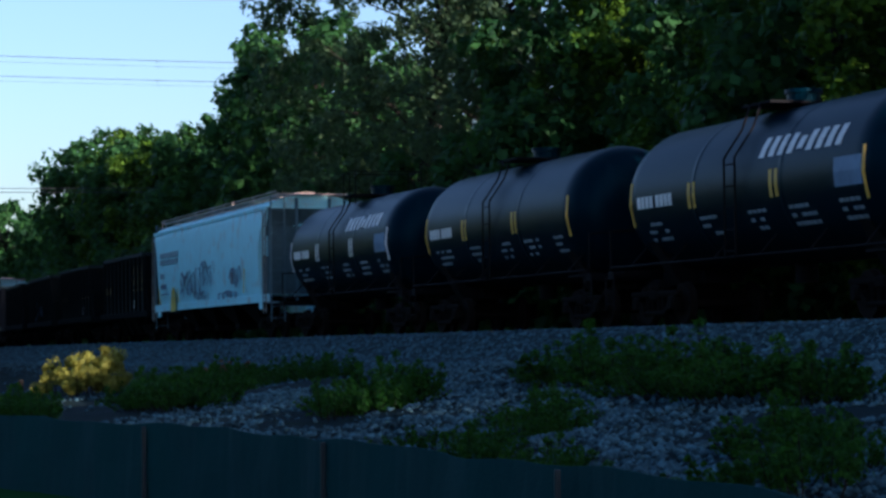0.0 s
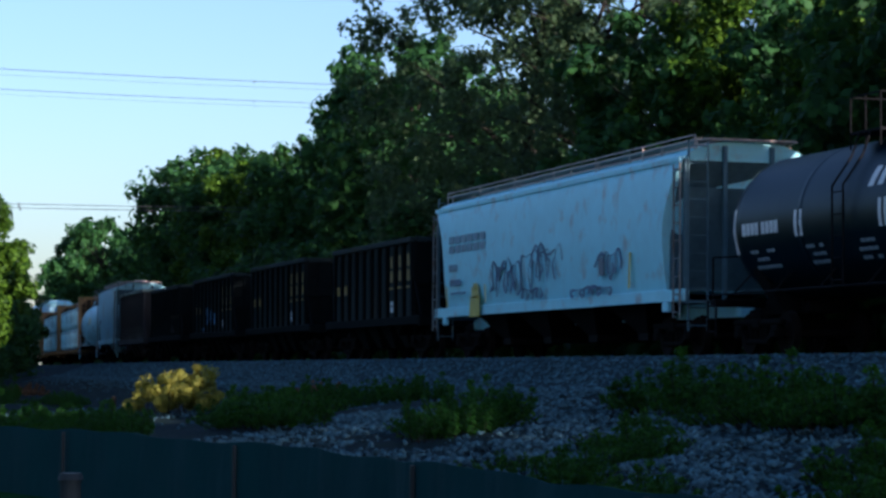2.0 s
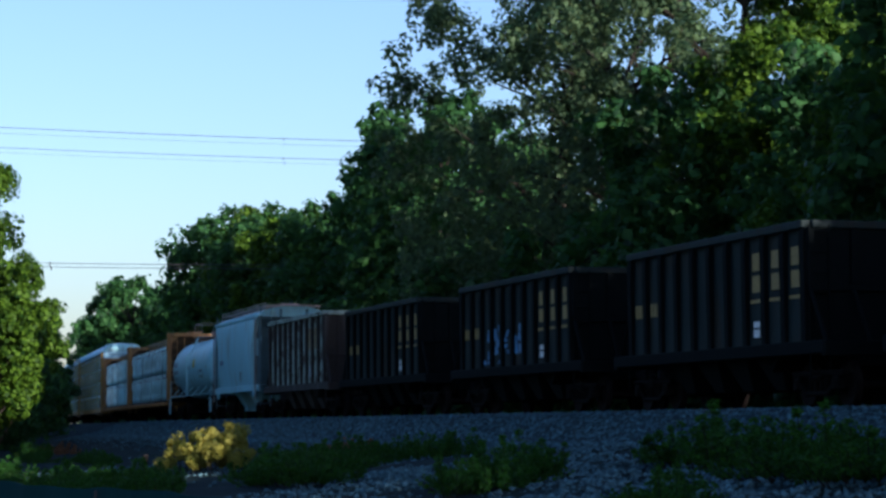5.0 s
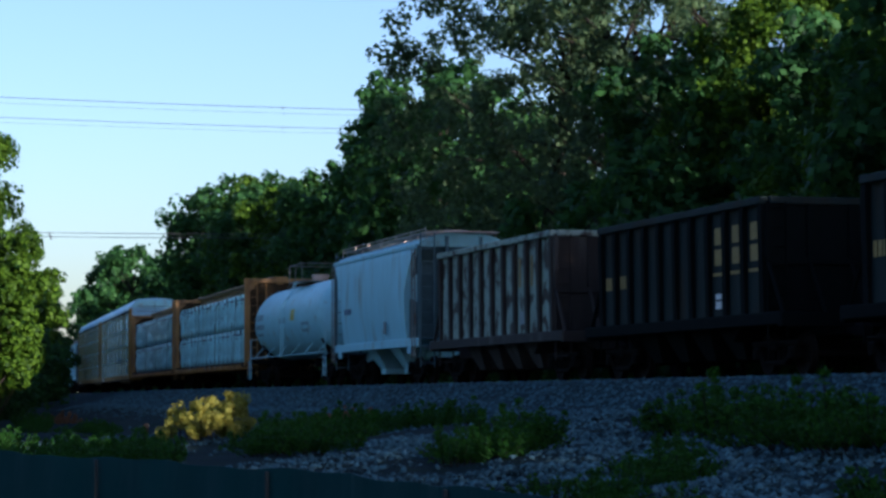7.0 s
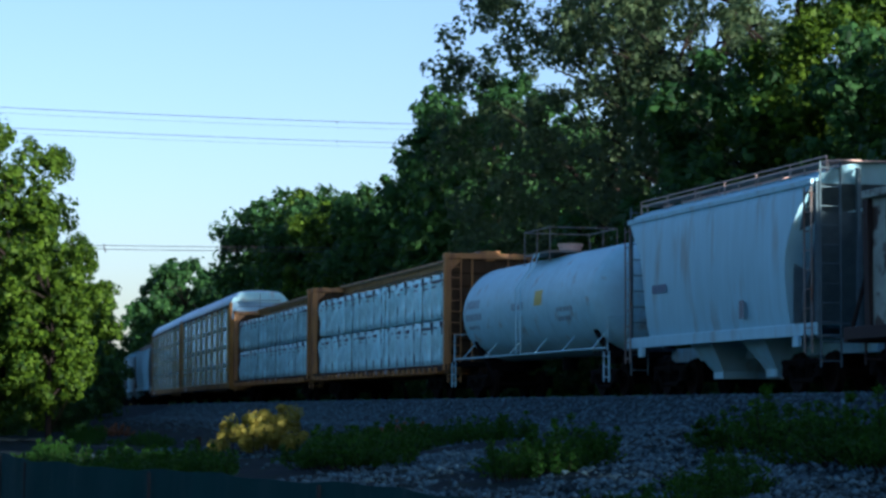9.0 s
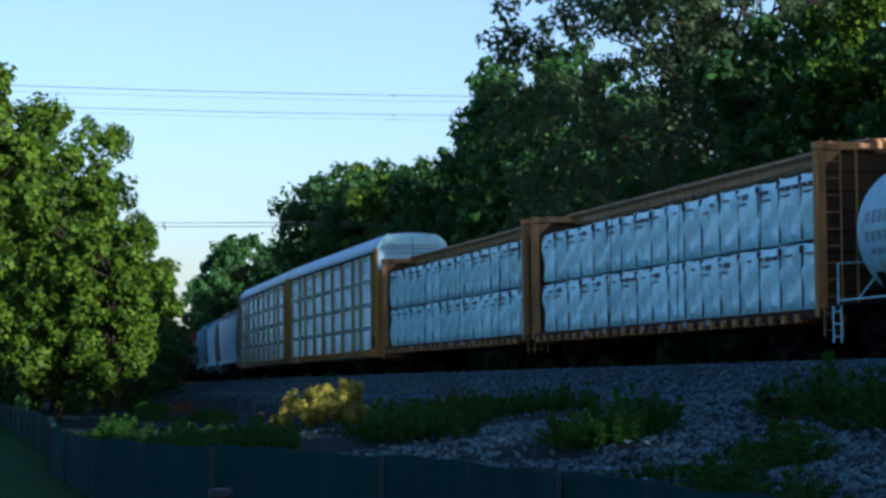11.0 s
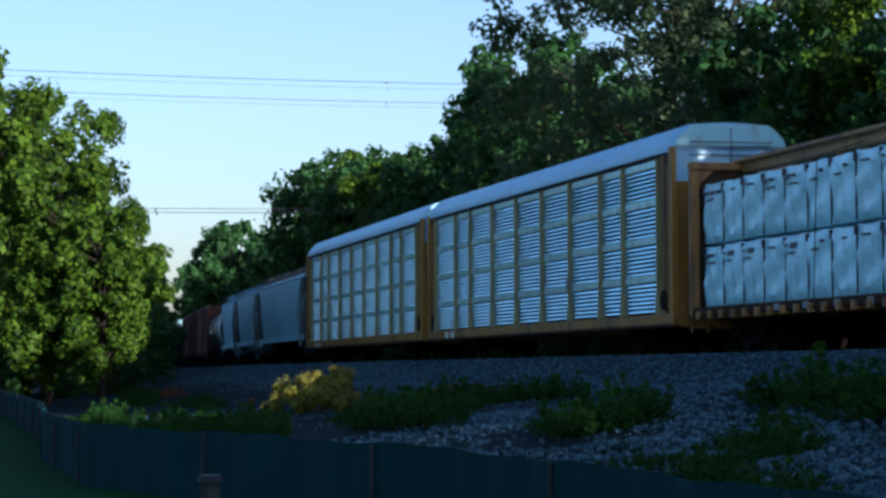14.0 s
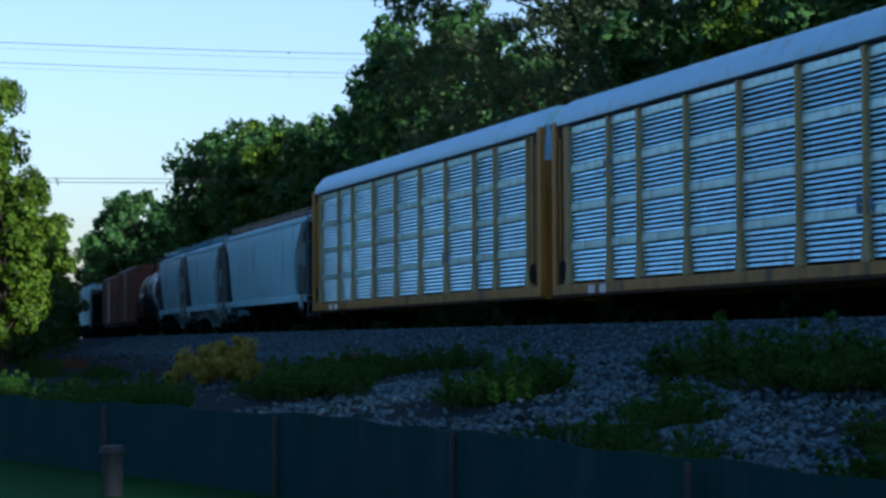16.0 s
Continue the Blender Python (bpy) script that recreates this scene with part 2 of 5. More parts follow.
# ---- mesh tools ----
class Shape:
    """Collects boxes, tubes and lofts into one mesh."""

    def __init__(self):
        self.v, self.f, self.m = [], [], []

    def add(self, verts, faces, m=0):
        n = len(self.v)
        self.v += [tuple(p) for p in verts]
        self.f += [tuple(i + n for i in f) for f in faces]
        self.m += [m] * len(faces)
        return self

    def box(self, x0, x1, y0, y1, z0, z1, m=0, bevel=0.0):
        c, h = ((x0 + x1) / 2, (y0 + y1) / 2, (z0 + z1) / 2), ((x1 - x0) / 2, (y1 - y0) / 2, (z1 - z0) / 2)
        if not bevel:
            v = [(c[0] + a * h[0], c[1] + b * h[1], c[2] + d * h[2]) for a in (-1, 1) for b in (-1, 1) for d in (-1, 1)]
            return self.add(v, [(0, 1, 3, 2), (4, 6, 7, 5), (0, 4, 5, 1), (2, 3, 7, 6), (0, 2, 6, 4), (1, 5, 7, 3)], m)
        b = min(bevel, *(k * 0.9 for k in h))
        v = []
        for a in (-1, 1):
            for e in (-1, 1):
                for d in (-1, 1):
                    v += [(c[0] + a * (h[0] - b), c[1] + e * (h[1] - b), c[2] + d * h[2]),
                          (c[0] + a * (h[0] - b), c[1] + e * h[1], c[2] + d * (h[2] - b)),
                          (c[0] + a * h[0], c[1] + e * (h[1] - b), c[2] + d * (h[2] - b))]
        i = lambda a, e, d, k: ((a > 0) * 4 + (e > 0) * 2 + (d > 0)) * 3 + k
        f = []
        for s in (-1, 1):
            f += [tuple(i(a, e, s, 0) for a, e in ((-1, -1), (1, -1), (1, 1), (-1, 1))), tuple(i(a, s, d, 1) for a, d in ((-1, -1), (1, -1), (1, 1), (-1, 1))),
                  tuple(i(s, e, d, 2) for e, d in ((-1, -1), (1, -1), (1, 1), (-1, 1)))]
            for u in (-1, 1):
                f += [(i(-1, s, u, 0), i(1, s, u, 0), i(1, s, u, 1), i(-1, s, u, 1)), (i(s, -1, u, 0), i(s, 1, u, 0), i(s, 1, u, 2), i(s, -1, u, 2)),
                      (i(s, u, -1, 1), i(s, u, 1, 1), i(s, u, 1, 2), i(s, u, -1, 2))]
                f += [(i(s, u, d, 0), i(s, u, d, 1), i(s, u, d, 2)) for d in (-1, 1)]
        return self.add(v, f, m)

    def tube(self, a, b, r, n=8, m=0, r2=None, caps=True):
        a, b = Vector(a), Vector(b)
        q = (b - a).to_track_quat("Z", "Y")
        r2 = r if r2 is None else r2
        v = []
        for p, rad in ((a, r), (b, r2)):
            v += [p + q @ Vector((rad * math.cos(k * 2 * math.pi / n), rad * math.sin(k * 2 * math.pi / n), 0)) for k in range(n)]
        f = [(k, (k + 1) % n, n + (k + 1) % n, n + k) for k in range(n)]
        if caps:
            f += [tuple(range(n))[::-1], tuple(range(n, 2 * n))]
        return self.add(v, f, m)

    def rod(self, points, r, n=6, m=0):
        for a, b in zip(points, points[1:]):
            self.tube(a, b, r, n, m)
        return self

    def pipe(self, points, r, n=6, m=0):
        """One unbroken bent tube."""
        pts = [Vector(p) for p in points]
        rings = []
        for i, p in enumerate(pts):
            d = (pts[min(i + 1, len(pts) - 1)] - pts[max(i - 1, 0)]).normalized()
            a = d.cross(Vector((0, 0, 1)) if abs(d.z) < 0.9 else Vector((1, 0, 0))).normalized()
            b = d.cross(a)
            rings.append([p + a * (r * math.cos(k * 6.2832 / n)) + b * (r * math.sin(k * 6.2832 / n)) for k in range(n)])
        return self.loft(rings, m)

    def loft(self, rings, m=0, closed=True, caps=True):
        n = len(rings[0])
        v = [p for ring in rings for p in ring]
        f = []
        for i in range(len(rings) - 1):
            for k in range(n if closed else n - 1):
                j = (k + 1) % n
                f.append((i * n + k, i * n + j, (i + 1) * n + j, (i + 1) * n + k))
        if caps:
            f += [tuple(range(n))[::-1], tuple(range((len(rings) - 1) * n, len(rings) * n))]
        return self.add(v, f, m)

    def mesh(self, name, mats, smooth=False):
        me = bpy.data.meshes.new(name)
        me.from_pydata(self.v, [], self.f)
        for k in mats if isinstance(mats, (list, tuple)) else [mats]:
            me.materials.append(k)
        me.polygons.foreach_set("material_index", self.m)
        if smooth:
            me.polygons.foreach_set("use_smooth", [True] * len(self.f))
            me.set_sharp_from_angle(angle=radians(40))
        bm = bmesh.new()
        bm.from_mesh(me)
        bmesh.ops.recalc_face_normals(bm, faces=bm.faces)
        bm.to_mesh(me)
        bm.free()
        return me


def part(name, shape, mats, parent, label="", smooth=False, at=None):
    me = shape if isinstance(shape, bpy.types.Mesh) else shape.mesh(name, mats, smooth)
    ob = new(name, me)
    ob.parent = parent
    if at is not None:
        ob.matrix_basis = at
    if label:
        tagged(ob, label)
    return ob


def plain_mesh(name, verts, faces, mats, smooth=False):
    me = bpy.data.meshes.new(name)
    me.from_pydata(verts, [], faces)
    me.materials.append(mats)
    if smooth:
        me.polygons.foreach_set("use_smooth", [True] * len(faces))
    return me


# ---- ground ----
def sheet(name, xs, ys, height, material):
    X, Y = np.meshgrid(xs, ys, indexing="ij")
    Z = height(X, Y)
    v = np.stack([X, Y, Z], -1).reshape(-1, 3)
    n, k = len(xs), len(ys)
    i = (np.arange(n - 1)[:, None] * k + np.arange(k - 1)[None, :]).ravel()
    f = np.stack([i, i + k, i + k + 1, i + 1], -1)
    return new(name, plain_mesh(name, v.tolist(), f.tolist(), material, True))


XS = np.concatenate([[-4000, -2000, -1000, -700], np.arange(-500, -130, 6), np.arange(-130, 10, 0.8), np.arange(10, 120, 6), [200, 400, 1000, 3000]])
YS = np.concatenate([[-4000, -1500, -500, -200, -80, -40, -20, -10, -5], np.arange(0, 30, 0.35), np.arange(30, 60, 4), [90, 200, 500, 1500, 4000]])


def lumps(x, y):
    return 0.05 * np.sin(1.7 * x + 0.9 * y) * np.sin(0.8 * x - 1.9 * y) + 0.04 * np.sin(3.1 * x) * np.sin(2.7 * y + 0.6 * x)


def rough_land(x, y):
    q = track_y(x) - y
    return land(x, y) + lumps(x, y) * np.clip((q - 4.1) / 1.5, 0, 1) * np.clip((y - fence_y(x)) / 1.0, 0, 1)


ground = tagged(sheet("ground", XS, YS, rough_land, SOIL), "bare brown bank and earth with patchy weeds", "ground", kind="structure")
LX = np.concatenate([[-160, -130], np.arange(-110, 40, 1.0)])
v, f = [], []
for x in LX:
    for k in range(9):
        v.append((x, -25 + (fence_y(x) + 25.0) * k / 8, land(x, -25 + (fence_y(x) + 25.0) * k / 8) + 0.012))
n = len(LX)
f = [(i * 9 + k, (i + 1) * 9 + k, (i + 1) * 9 + k + 1, i * 9 + k + 1) for i in range(n - 1) for k in range(8)]
lawn = tagged(new("lawn", plain_mesh("lawn", v, f, GRASS, True)), "dark green mown lawn before the fence", "lawn", kind="structure")


def along(name, offsets, material, lift, x0=-560, x1=215, step=2.5):
    """A strip that follows the railway: offsets from the centre line, positive to the near side."""
    xs = np.arange(x0, x1 + step, step)
    v = []
    for x in xs:
        for q in offsets:
            y = track_y(x) - q
            v.append((x, y, float(land(x, y)) + lift(q) if callable(lift) else float(land(x, y)) + lift))
    k = len(offsets)
    f = [(i * k + j, (i + 1) * k + j, (i + 1) * k + j + 1, i * k + j + 1) for i in range(len(xs) - 1) for j in range(k - 1)]
    return new(name, plain_mesh(name, v, f, material, True))


tagged(along("ballast", [1.95, 2.2, 2.6, 3.0, 3.5, 4.0, 4.6, 5.2], BALLAST, 0.02), "pale grey crushed-stone ballast shoulder beside the track", "ballast", kind="structure")
tagged(along("track_bed", [-4.5, -3.5, -2.6, -1.2, 0, 1.2, 1.95], TRACKBED, 0.01), "dark track bed under the train", "track bed", kind="structure")

# ---- track ----
rails = tagged(new("railway_track"), "two worn steel rails on dark wooden ties", "railway track", kind="structure")
rx = np.arange(-560, 216, 4.0)
for side in (-0.72, 0.72):
    s = Shape()
    rings = []
    for x in rx:
        y, z = track_y(x) - side, rail_z(x)
        rings.append([(x, y + a, z + b) for a, b in ((-0.07, -0.17), (-0.07, -0.15), (-0.015, -0.12), (-0.015, -0.05), (-0.036, -0.035), (-0.036, 0), (0.036, 0), (0.036, -0.035), (0.015, -0.05), (0.015, -0.12), (0.07, -0.15), (0.07, -0.17))])
    part("rail", s.loft(rings), RAIL, rails)
tie_mesh = Shape().box(-0.115, 0.115, -1.3, 1.3, -0.31, -0.155, bevel=0.012).mesh("tie", TIE)
tie_rng = random.Random(3)
for x in np.arange(-150, -5, 0.55):
    a = math.atan(track_slope(x))
    part("tie", tie_mesh, None, rails, at=pose(x, track_y(x) + tie_rng.uniform(-0.04, 0.04), rail_z(x) + 0.015, 0, 0, math.degrees(a) + tie_rng.uniform(-1, 1)))

# ---- running gear, shared by all the cars ----
def wheel_shape():
    s = Shape()
    prof = [(-0.07, 0.10), (-0.055, 0.14), (-0.02, 0.30), (-0.06, 0.36), (-0.07, 0.455), (-0.035, 0.455), (-0.03, 0.425), (0.07, 0.415), (0.07, 0.37), (0.03, 0.30), (0.05, 0.14), (0.08, 0.10)]
    for side in (-1, 1):
        rings = []
        for y, r in prof:
            rings.append([(r * math.cos(k * math.pi / 10), side * (0.755 + y), r * math.sin(k * math.pi / 10)) for k in range(20)])
        s.loft(rings)
    s.tube((0, -0.9, 0), (0, 0.9, 0), 0.085, 10)
    for side in (-1, 1):
        for k in range(3):
            a = k * 2.094
            s.box(0.2 * math.cos(a) - 0.03, 0.2 * math.cos(a) + 0.03, side * 0.80 - 0.02, side * 0.80 + 0.02, 0.2 * math.sin(a) - 0.03, 0.2 * math.sin(a) + 0.03)
    return s


WHEELSET = wheel_shape().mesh("wheelset", WHEEL, True)
ts = Shape()
for side in (-1, 1):
    y0, y1 = (side * 1.0 - 0.07, side * 1.0 + 0.07)
    ts.box(-1.15, 1.15, y0, y1, 0.58, 0.70, bevel=0.03)
    ts.box(-0.55, 0.55, y0, y1, 0.20, 0.30, bevel=0.03)
    for d in (-1, 1):
        ts.loft([[(d * 0.5, y, 0.2), (d * 0.5, y, 0.32), (d * 0.85, y, 0.60), (d * 1.0, y, 0.58)] for y in (y0, y1)])
        ts.box(d * 0.875 - 0.16, d * 0.875 + 0.16, y0 - 0.03, y1 + 0.03, 0.32, 0.58, bevel=0.03)
        ts.tube((d * 0.875, side * 1.0, 0.42), (d * 0.875, side * 1.12, 0.42), 0.10, 10)
        for e in (0.14, 0.36):
            ts.tube((d * e, side * 1.0, 0.3), (d * e, side * 1.0, 0.58), 0.055, 8)
ts.box(-0.2, 0.2, -1.1, 1.1, 0.50, 0.72, bevel=0.04)
ts.box(-0.3, 0.3, -0.3, 0.3, 0.70, 0.82)
TRUCKFRAME = ts.mesh("truck", TRUCK)
coup = Shape()
coup.box(0, 0.75, -0.09, 0.09, 0.78, 0.96, bevel=0.03).box(0.6, 0.95, -0.15, 0.13, 0.72, 1.02, bevel=0.05)
coup.rod([(0.1, 0.28, 0.85), (0.5, 0.3, 0.5), (0.95, 0.25, 0.6)], 0.025)
COUPLER = coup.mesh("coupler", DARKSTEEL)

CARS, WHEELS = [], []


def car(name, left, right, label, category, inset, reach=0.9):
    """A car whose body spans left to right along the train, with its trucks and couplers."""
    ob = tagged(new(name), label, category, group="freight train")
    half = (right - left) / 2
    for d in (-1, 1):
        tr = part("truck", TRUCKFRAME, None, ob, at=pose(d * (half - inset), 0, 0))
        for k in (-0.875, 0.875):
            WHEELS.append((part("wheelset", WHEELSET, None, tr, at=pose(k, 0, 0.42)), k))
        part("coupler", COUPLER, None, ob, at=pose(d * (half + reach - 0.75), 0, 0, 0, 0, 0 if d > 0 else 180))
    CARS.append((ob, (left + right) / 2, half - inset))
    return ob, half


def ladder(x, y, z0, z1, w=0.42, along_x=True, m=None, n=None):
    s = Shape()
    n = n or int((z1 - z0) / 0.38) + 1
    d = (w / 2, 0) if along_x else (0, w / 2)
    for k in (-1, 1):
        s.tube((x + k * d[0], y + k * d[1], z0), (x + k * d[0], y + k * d[1], z1), 0.022, 6)
    for i in range(n):
        z = z0 + 0.12 + (z1 - z0 - 0.24) * i / max(n - 1, 1)
        s.tube((x - d[0], y - d[1], z), (x + d[0], y + d[1], z), 0.016, 6)
    return s


def bars(rows, y, thick=0.012):
    """Plain bars on a side: (x, z, width, height, slant)."""
    s = Shape()
    for x, z, w, h, k in rows:
        s.loft([[(x - w / 2, yy, z), (x + w / 2, yy, z), (x + w / 2 + k, yy, z + h), (x - w / 2 + k, yy, z + h)] for yy in (y, y - thick)])
    return s


def curved_bars(rows, radius, zc, lift=0.008):
    """Bars that lie on the near side of a round tank: (x, z, width, height, slant)."""
    s = Shape()
    for x, z, w, h, k in rows:
        rings = []
        for r in (radius + lift, radius - 0.02):
            ring = []
            for u, zz in ((0, z), (0.5, z + h / 2), (1, z + h)):
                c = max(-0.98, min(0.98, (zz - zc) / radius))
                ring.append((x - w / 2 + k * u, -math.sqrt(1 - c * c) * r, zc + c * r))
            for u, zz in ((1, z + h), (0.5, z + h / 2), (0, z)):
                c = max(-0.98, min(0.98, (zz - zc) / radius))
                ring.append((x + w / 2 + k * u, -math.sqrt(1 - c * c) * r, zc + c * r))
            rings.append(ring)
        s.loft(rings)
    return s


def word(x, z, count, w, h, gap, slant=0.0, skip=()):
    return [(x + i * (w + gap), z, w, h, slant) for i in range(count) if i not in skip]


def tank_car(name, left, right, label, paint, radius, zc, stripes, name_bars=True, railed=True, frame_paint=None, rail_paint=None):
    ob, half = car(name, left - 0.7, right + 0.7, label, "tank car", 1.5, 0.55)
    half -= 0.7
    rng = random.Random(int(left * 10))
    s, rings = Shape(), []
    for x, r in ((-half, 0.02), (-half + 0.03, 0.42), (-half + 0.12, 0.70), (-half + 0.28, 0.88), (-half + 0.5, 0.97), (-half + 0.75, 1.0), (-half + 0.9, 1.0), (-half * 0.36, 1.0), (-half * 0.34, 1.0), (-half * 0.335, 1.006), (-half * 0.33, 1.0), (-half * 0.31, 1.0), (half * 0.31, 1.0), (half * 0.33, 1.0),
                 (half * 0.335, 1.006), (half * 0.34, 1.0), (half * 0.36, 1.0), (half - 0.9, 1.0), (half - 0.75, 1.0), (half - 0.5, 0.97), (half - 0.28, 0.88), (half - 0.12, 0.70), (half - 0.03, 0.42), (half, 0.02)):
        rings.append([(x, radius * r * math.cos(k * math.pi / 24), zc + radius * r * math.sin(k * math.pi / 24)) for k in range(48)])
    part("tank", s.loft(rings), paint, ob, smooth=True)
    frame_paint = frame_paint or DARKSTEEL
    for d in (-1, 1):
        e = d * (half + 0.55)
        p = Shape().box(min(e, d * (half - 1.6)), max(e, d * (half - 1.6)), -0.3, 0.3, 0.82, 1.12, bevel=0.03)
        p.box(e - 0.12, e + 0.12, -1.45, 1.45, 0.98, 1.14, bevel=0.02)
        p.box(d * (half - 0.35) - 0.35, d * (half - 0.35) + 0.6 * d + 0.35, -1.4, 1.4, 1.10, 1.15)
        p.loft([[(d * (half - 1.1) + a, y, z) for y, z in ((-1.2, zc - 0.85), (-0.7, 0.85), (0.7, 0.85), (1.2, zc - 0.85), (0.6, zc - 1.2), (-0.6, zc - 1.2))] for a in (-0.2, 0.2)])
        part("end_sill", p, frame_paint, ob)
        r = Shape().rod([(e, -1.42, 1.1), (e, -1.42, 2.0), (e, -0.5, 2.05), (e, 0.5, 2.05), (e, 1.42, 2.0), (e, 1.42, 1.1)], 0.022)
        part("end_rail", r, rail_paint or frame_paint, ob)
        part("step_ladder", ladder(e, -1.45, 0.35, 1.12), rail_paint or frame_paint, ob)
    r = Shape().rod([(-half - 0.5, -1.46, 1.22), (half + 0.5, -1.46, 1.22)], 0.024)
    for x in np.linspace(-half + 0.6, half - 0.6, 6):
        r.tube((x, -1.46, 1.22), (x, -1.05, zc - 0.9), 0.02, 6)
    part("side_rail", r, rail_paint or DARKSTEEL, ob)
    top = zc + radius
    g = Shape()
    w = 1.25 if rail_paint else 0.6
    rail_steel = GALVRAIL if rail_paint else DARKSTEEL
    part("platform", g.box(-w, w, -1.0, 1.0, top + 0.02, top + 0.07), rail_steel, ob)
    for x in (-w, 0, w) if railed else ():
        for y in (-1.0, 1.0):
            part("rail_post", Shape().tube((x, y, top - 0.25), (x, y, top + 0.72), 0.016, 6), rail_steel, ob)
    if railed:
        z = top + 0.72
        part("top_rail", Shape().pipe([(-w, -1, z), (w, -1, z), (w, 1, z), (-w, 1, z), (-w, -1, z)], 0.016), rail_steel, ob)
    dome = Shape().tube((0, 0, top - 0.1), (0, 0, top + 0.26), 0.32, 20).tube((0, 0, top + 0.26), (0, 0, top + 0.34), 0.36, 20)
    part("manway", dome, RUSTROOF if rail_paint else paint, ob)
    ld = ladder(0, -radius - 0.10, 1.2, zc + 0.5, 0.45)
    for k in (-1, 1):
        ld.rod([(k * 0.225, -radius - 0.10, zc + 0.5), (k * 0.225, -radius * 0.8, zc + radius * 0.72), (k * 0.225, -1.0, top + 0.05)], 0.022)
    part("side_ladder", ld, rail_paint or DARKSTEEL, ob)
    pipe = Shape().tube((0, 0, zc - radius - 0.35), (0, 0, zc - radius + 0.1), 0.22, 14)
    part("outlet", pipe, DARKSTEEL, ob)
    if stripes is not None:
        rows = [(x, zc - 0.32, 0.11, 0.50, 0) for x in (-2.02, -1.80, 1.45, 1.67)]
        rows += [(-half + 0.62, zc - 0.55, 0.07, 0.9, 0), (half - 0.62, zc - 0.55, 0.07, 0.9, 0)]
        for row in rows:
            part("reflective_stripe", curved_bars([row], radius, zc), stripes, ob)
        rows = word(-4.4, zc - 0.2, 4, 0.15, 0.24, 0.05) + word(-3.5, zc - 0.2, 4, 0.15, 0.24, 0.05)
        for x0, n in ((-half * 0.76, 6), (-half * 0.3, 4), (half * 0.08, 4), (half * 0.38, 5), (half * 0.72, 4)):
            for j in range(3):
                rows += [(x0 + i * 0.19, zc - 0.56 - 0.15 * j, 0.15, 0.06, 0) for i in range(n) if rng.random() > 0.25]
        for row in rows:
            part("stencil_bar", curved_bars([row], radius, zc), MARK if row[3] > 0.2 else MARKDIM, ob)
    if name_bars:
        rows = []
        for i in range(9):
            rows += [(1.0 + i * 0.36, zc + 0.42 + 0.06 * (i == 4), 0.20, 0.36 - 0.14 * (i == 4), 0.08)]
        for row in rows:
            part("letter_bar", curved_bars([row], radius, zc), MARK, ob)
        part("data_panel", curved_bars([(4.3, zc - 0.3, 0.95, 0.5, 0)], radius, zc, 0.006), SPRAY, ob)
    return ob


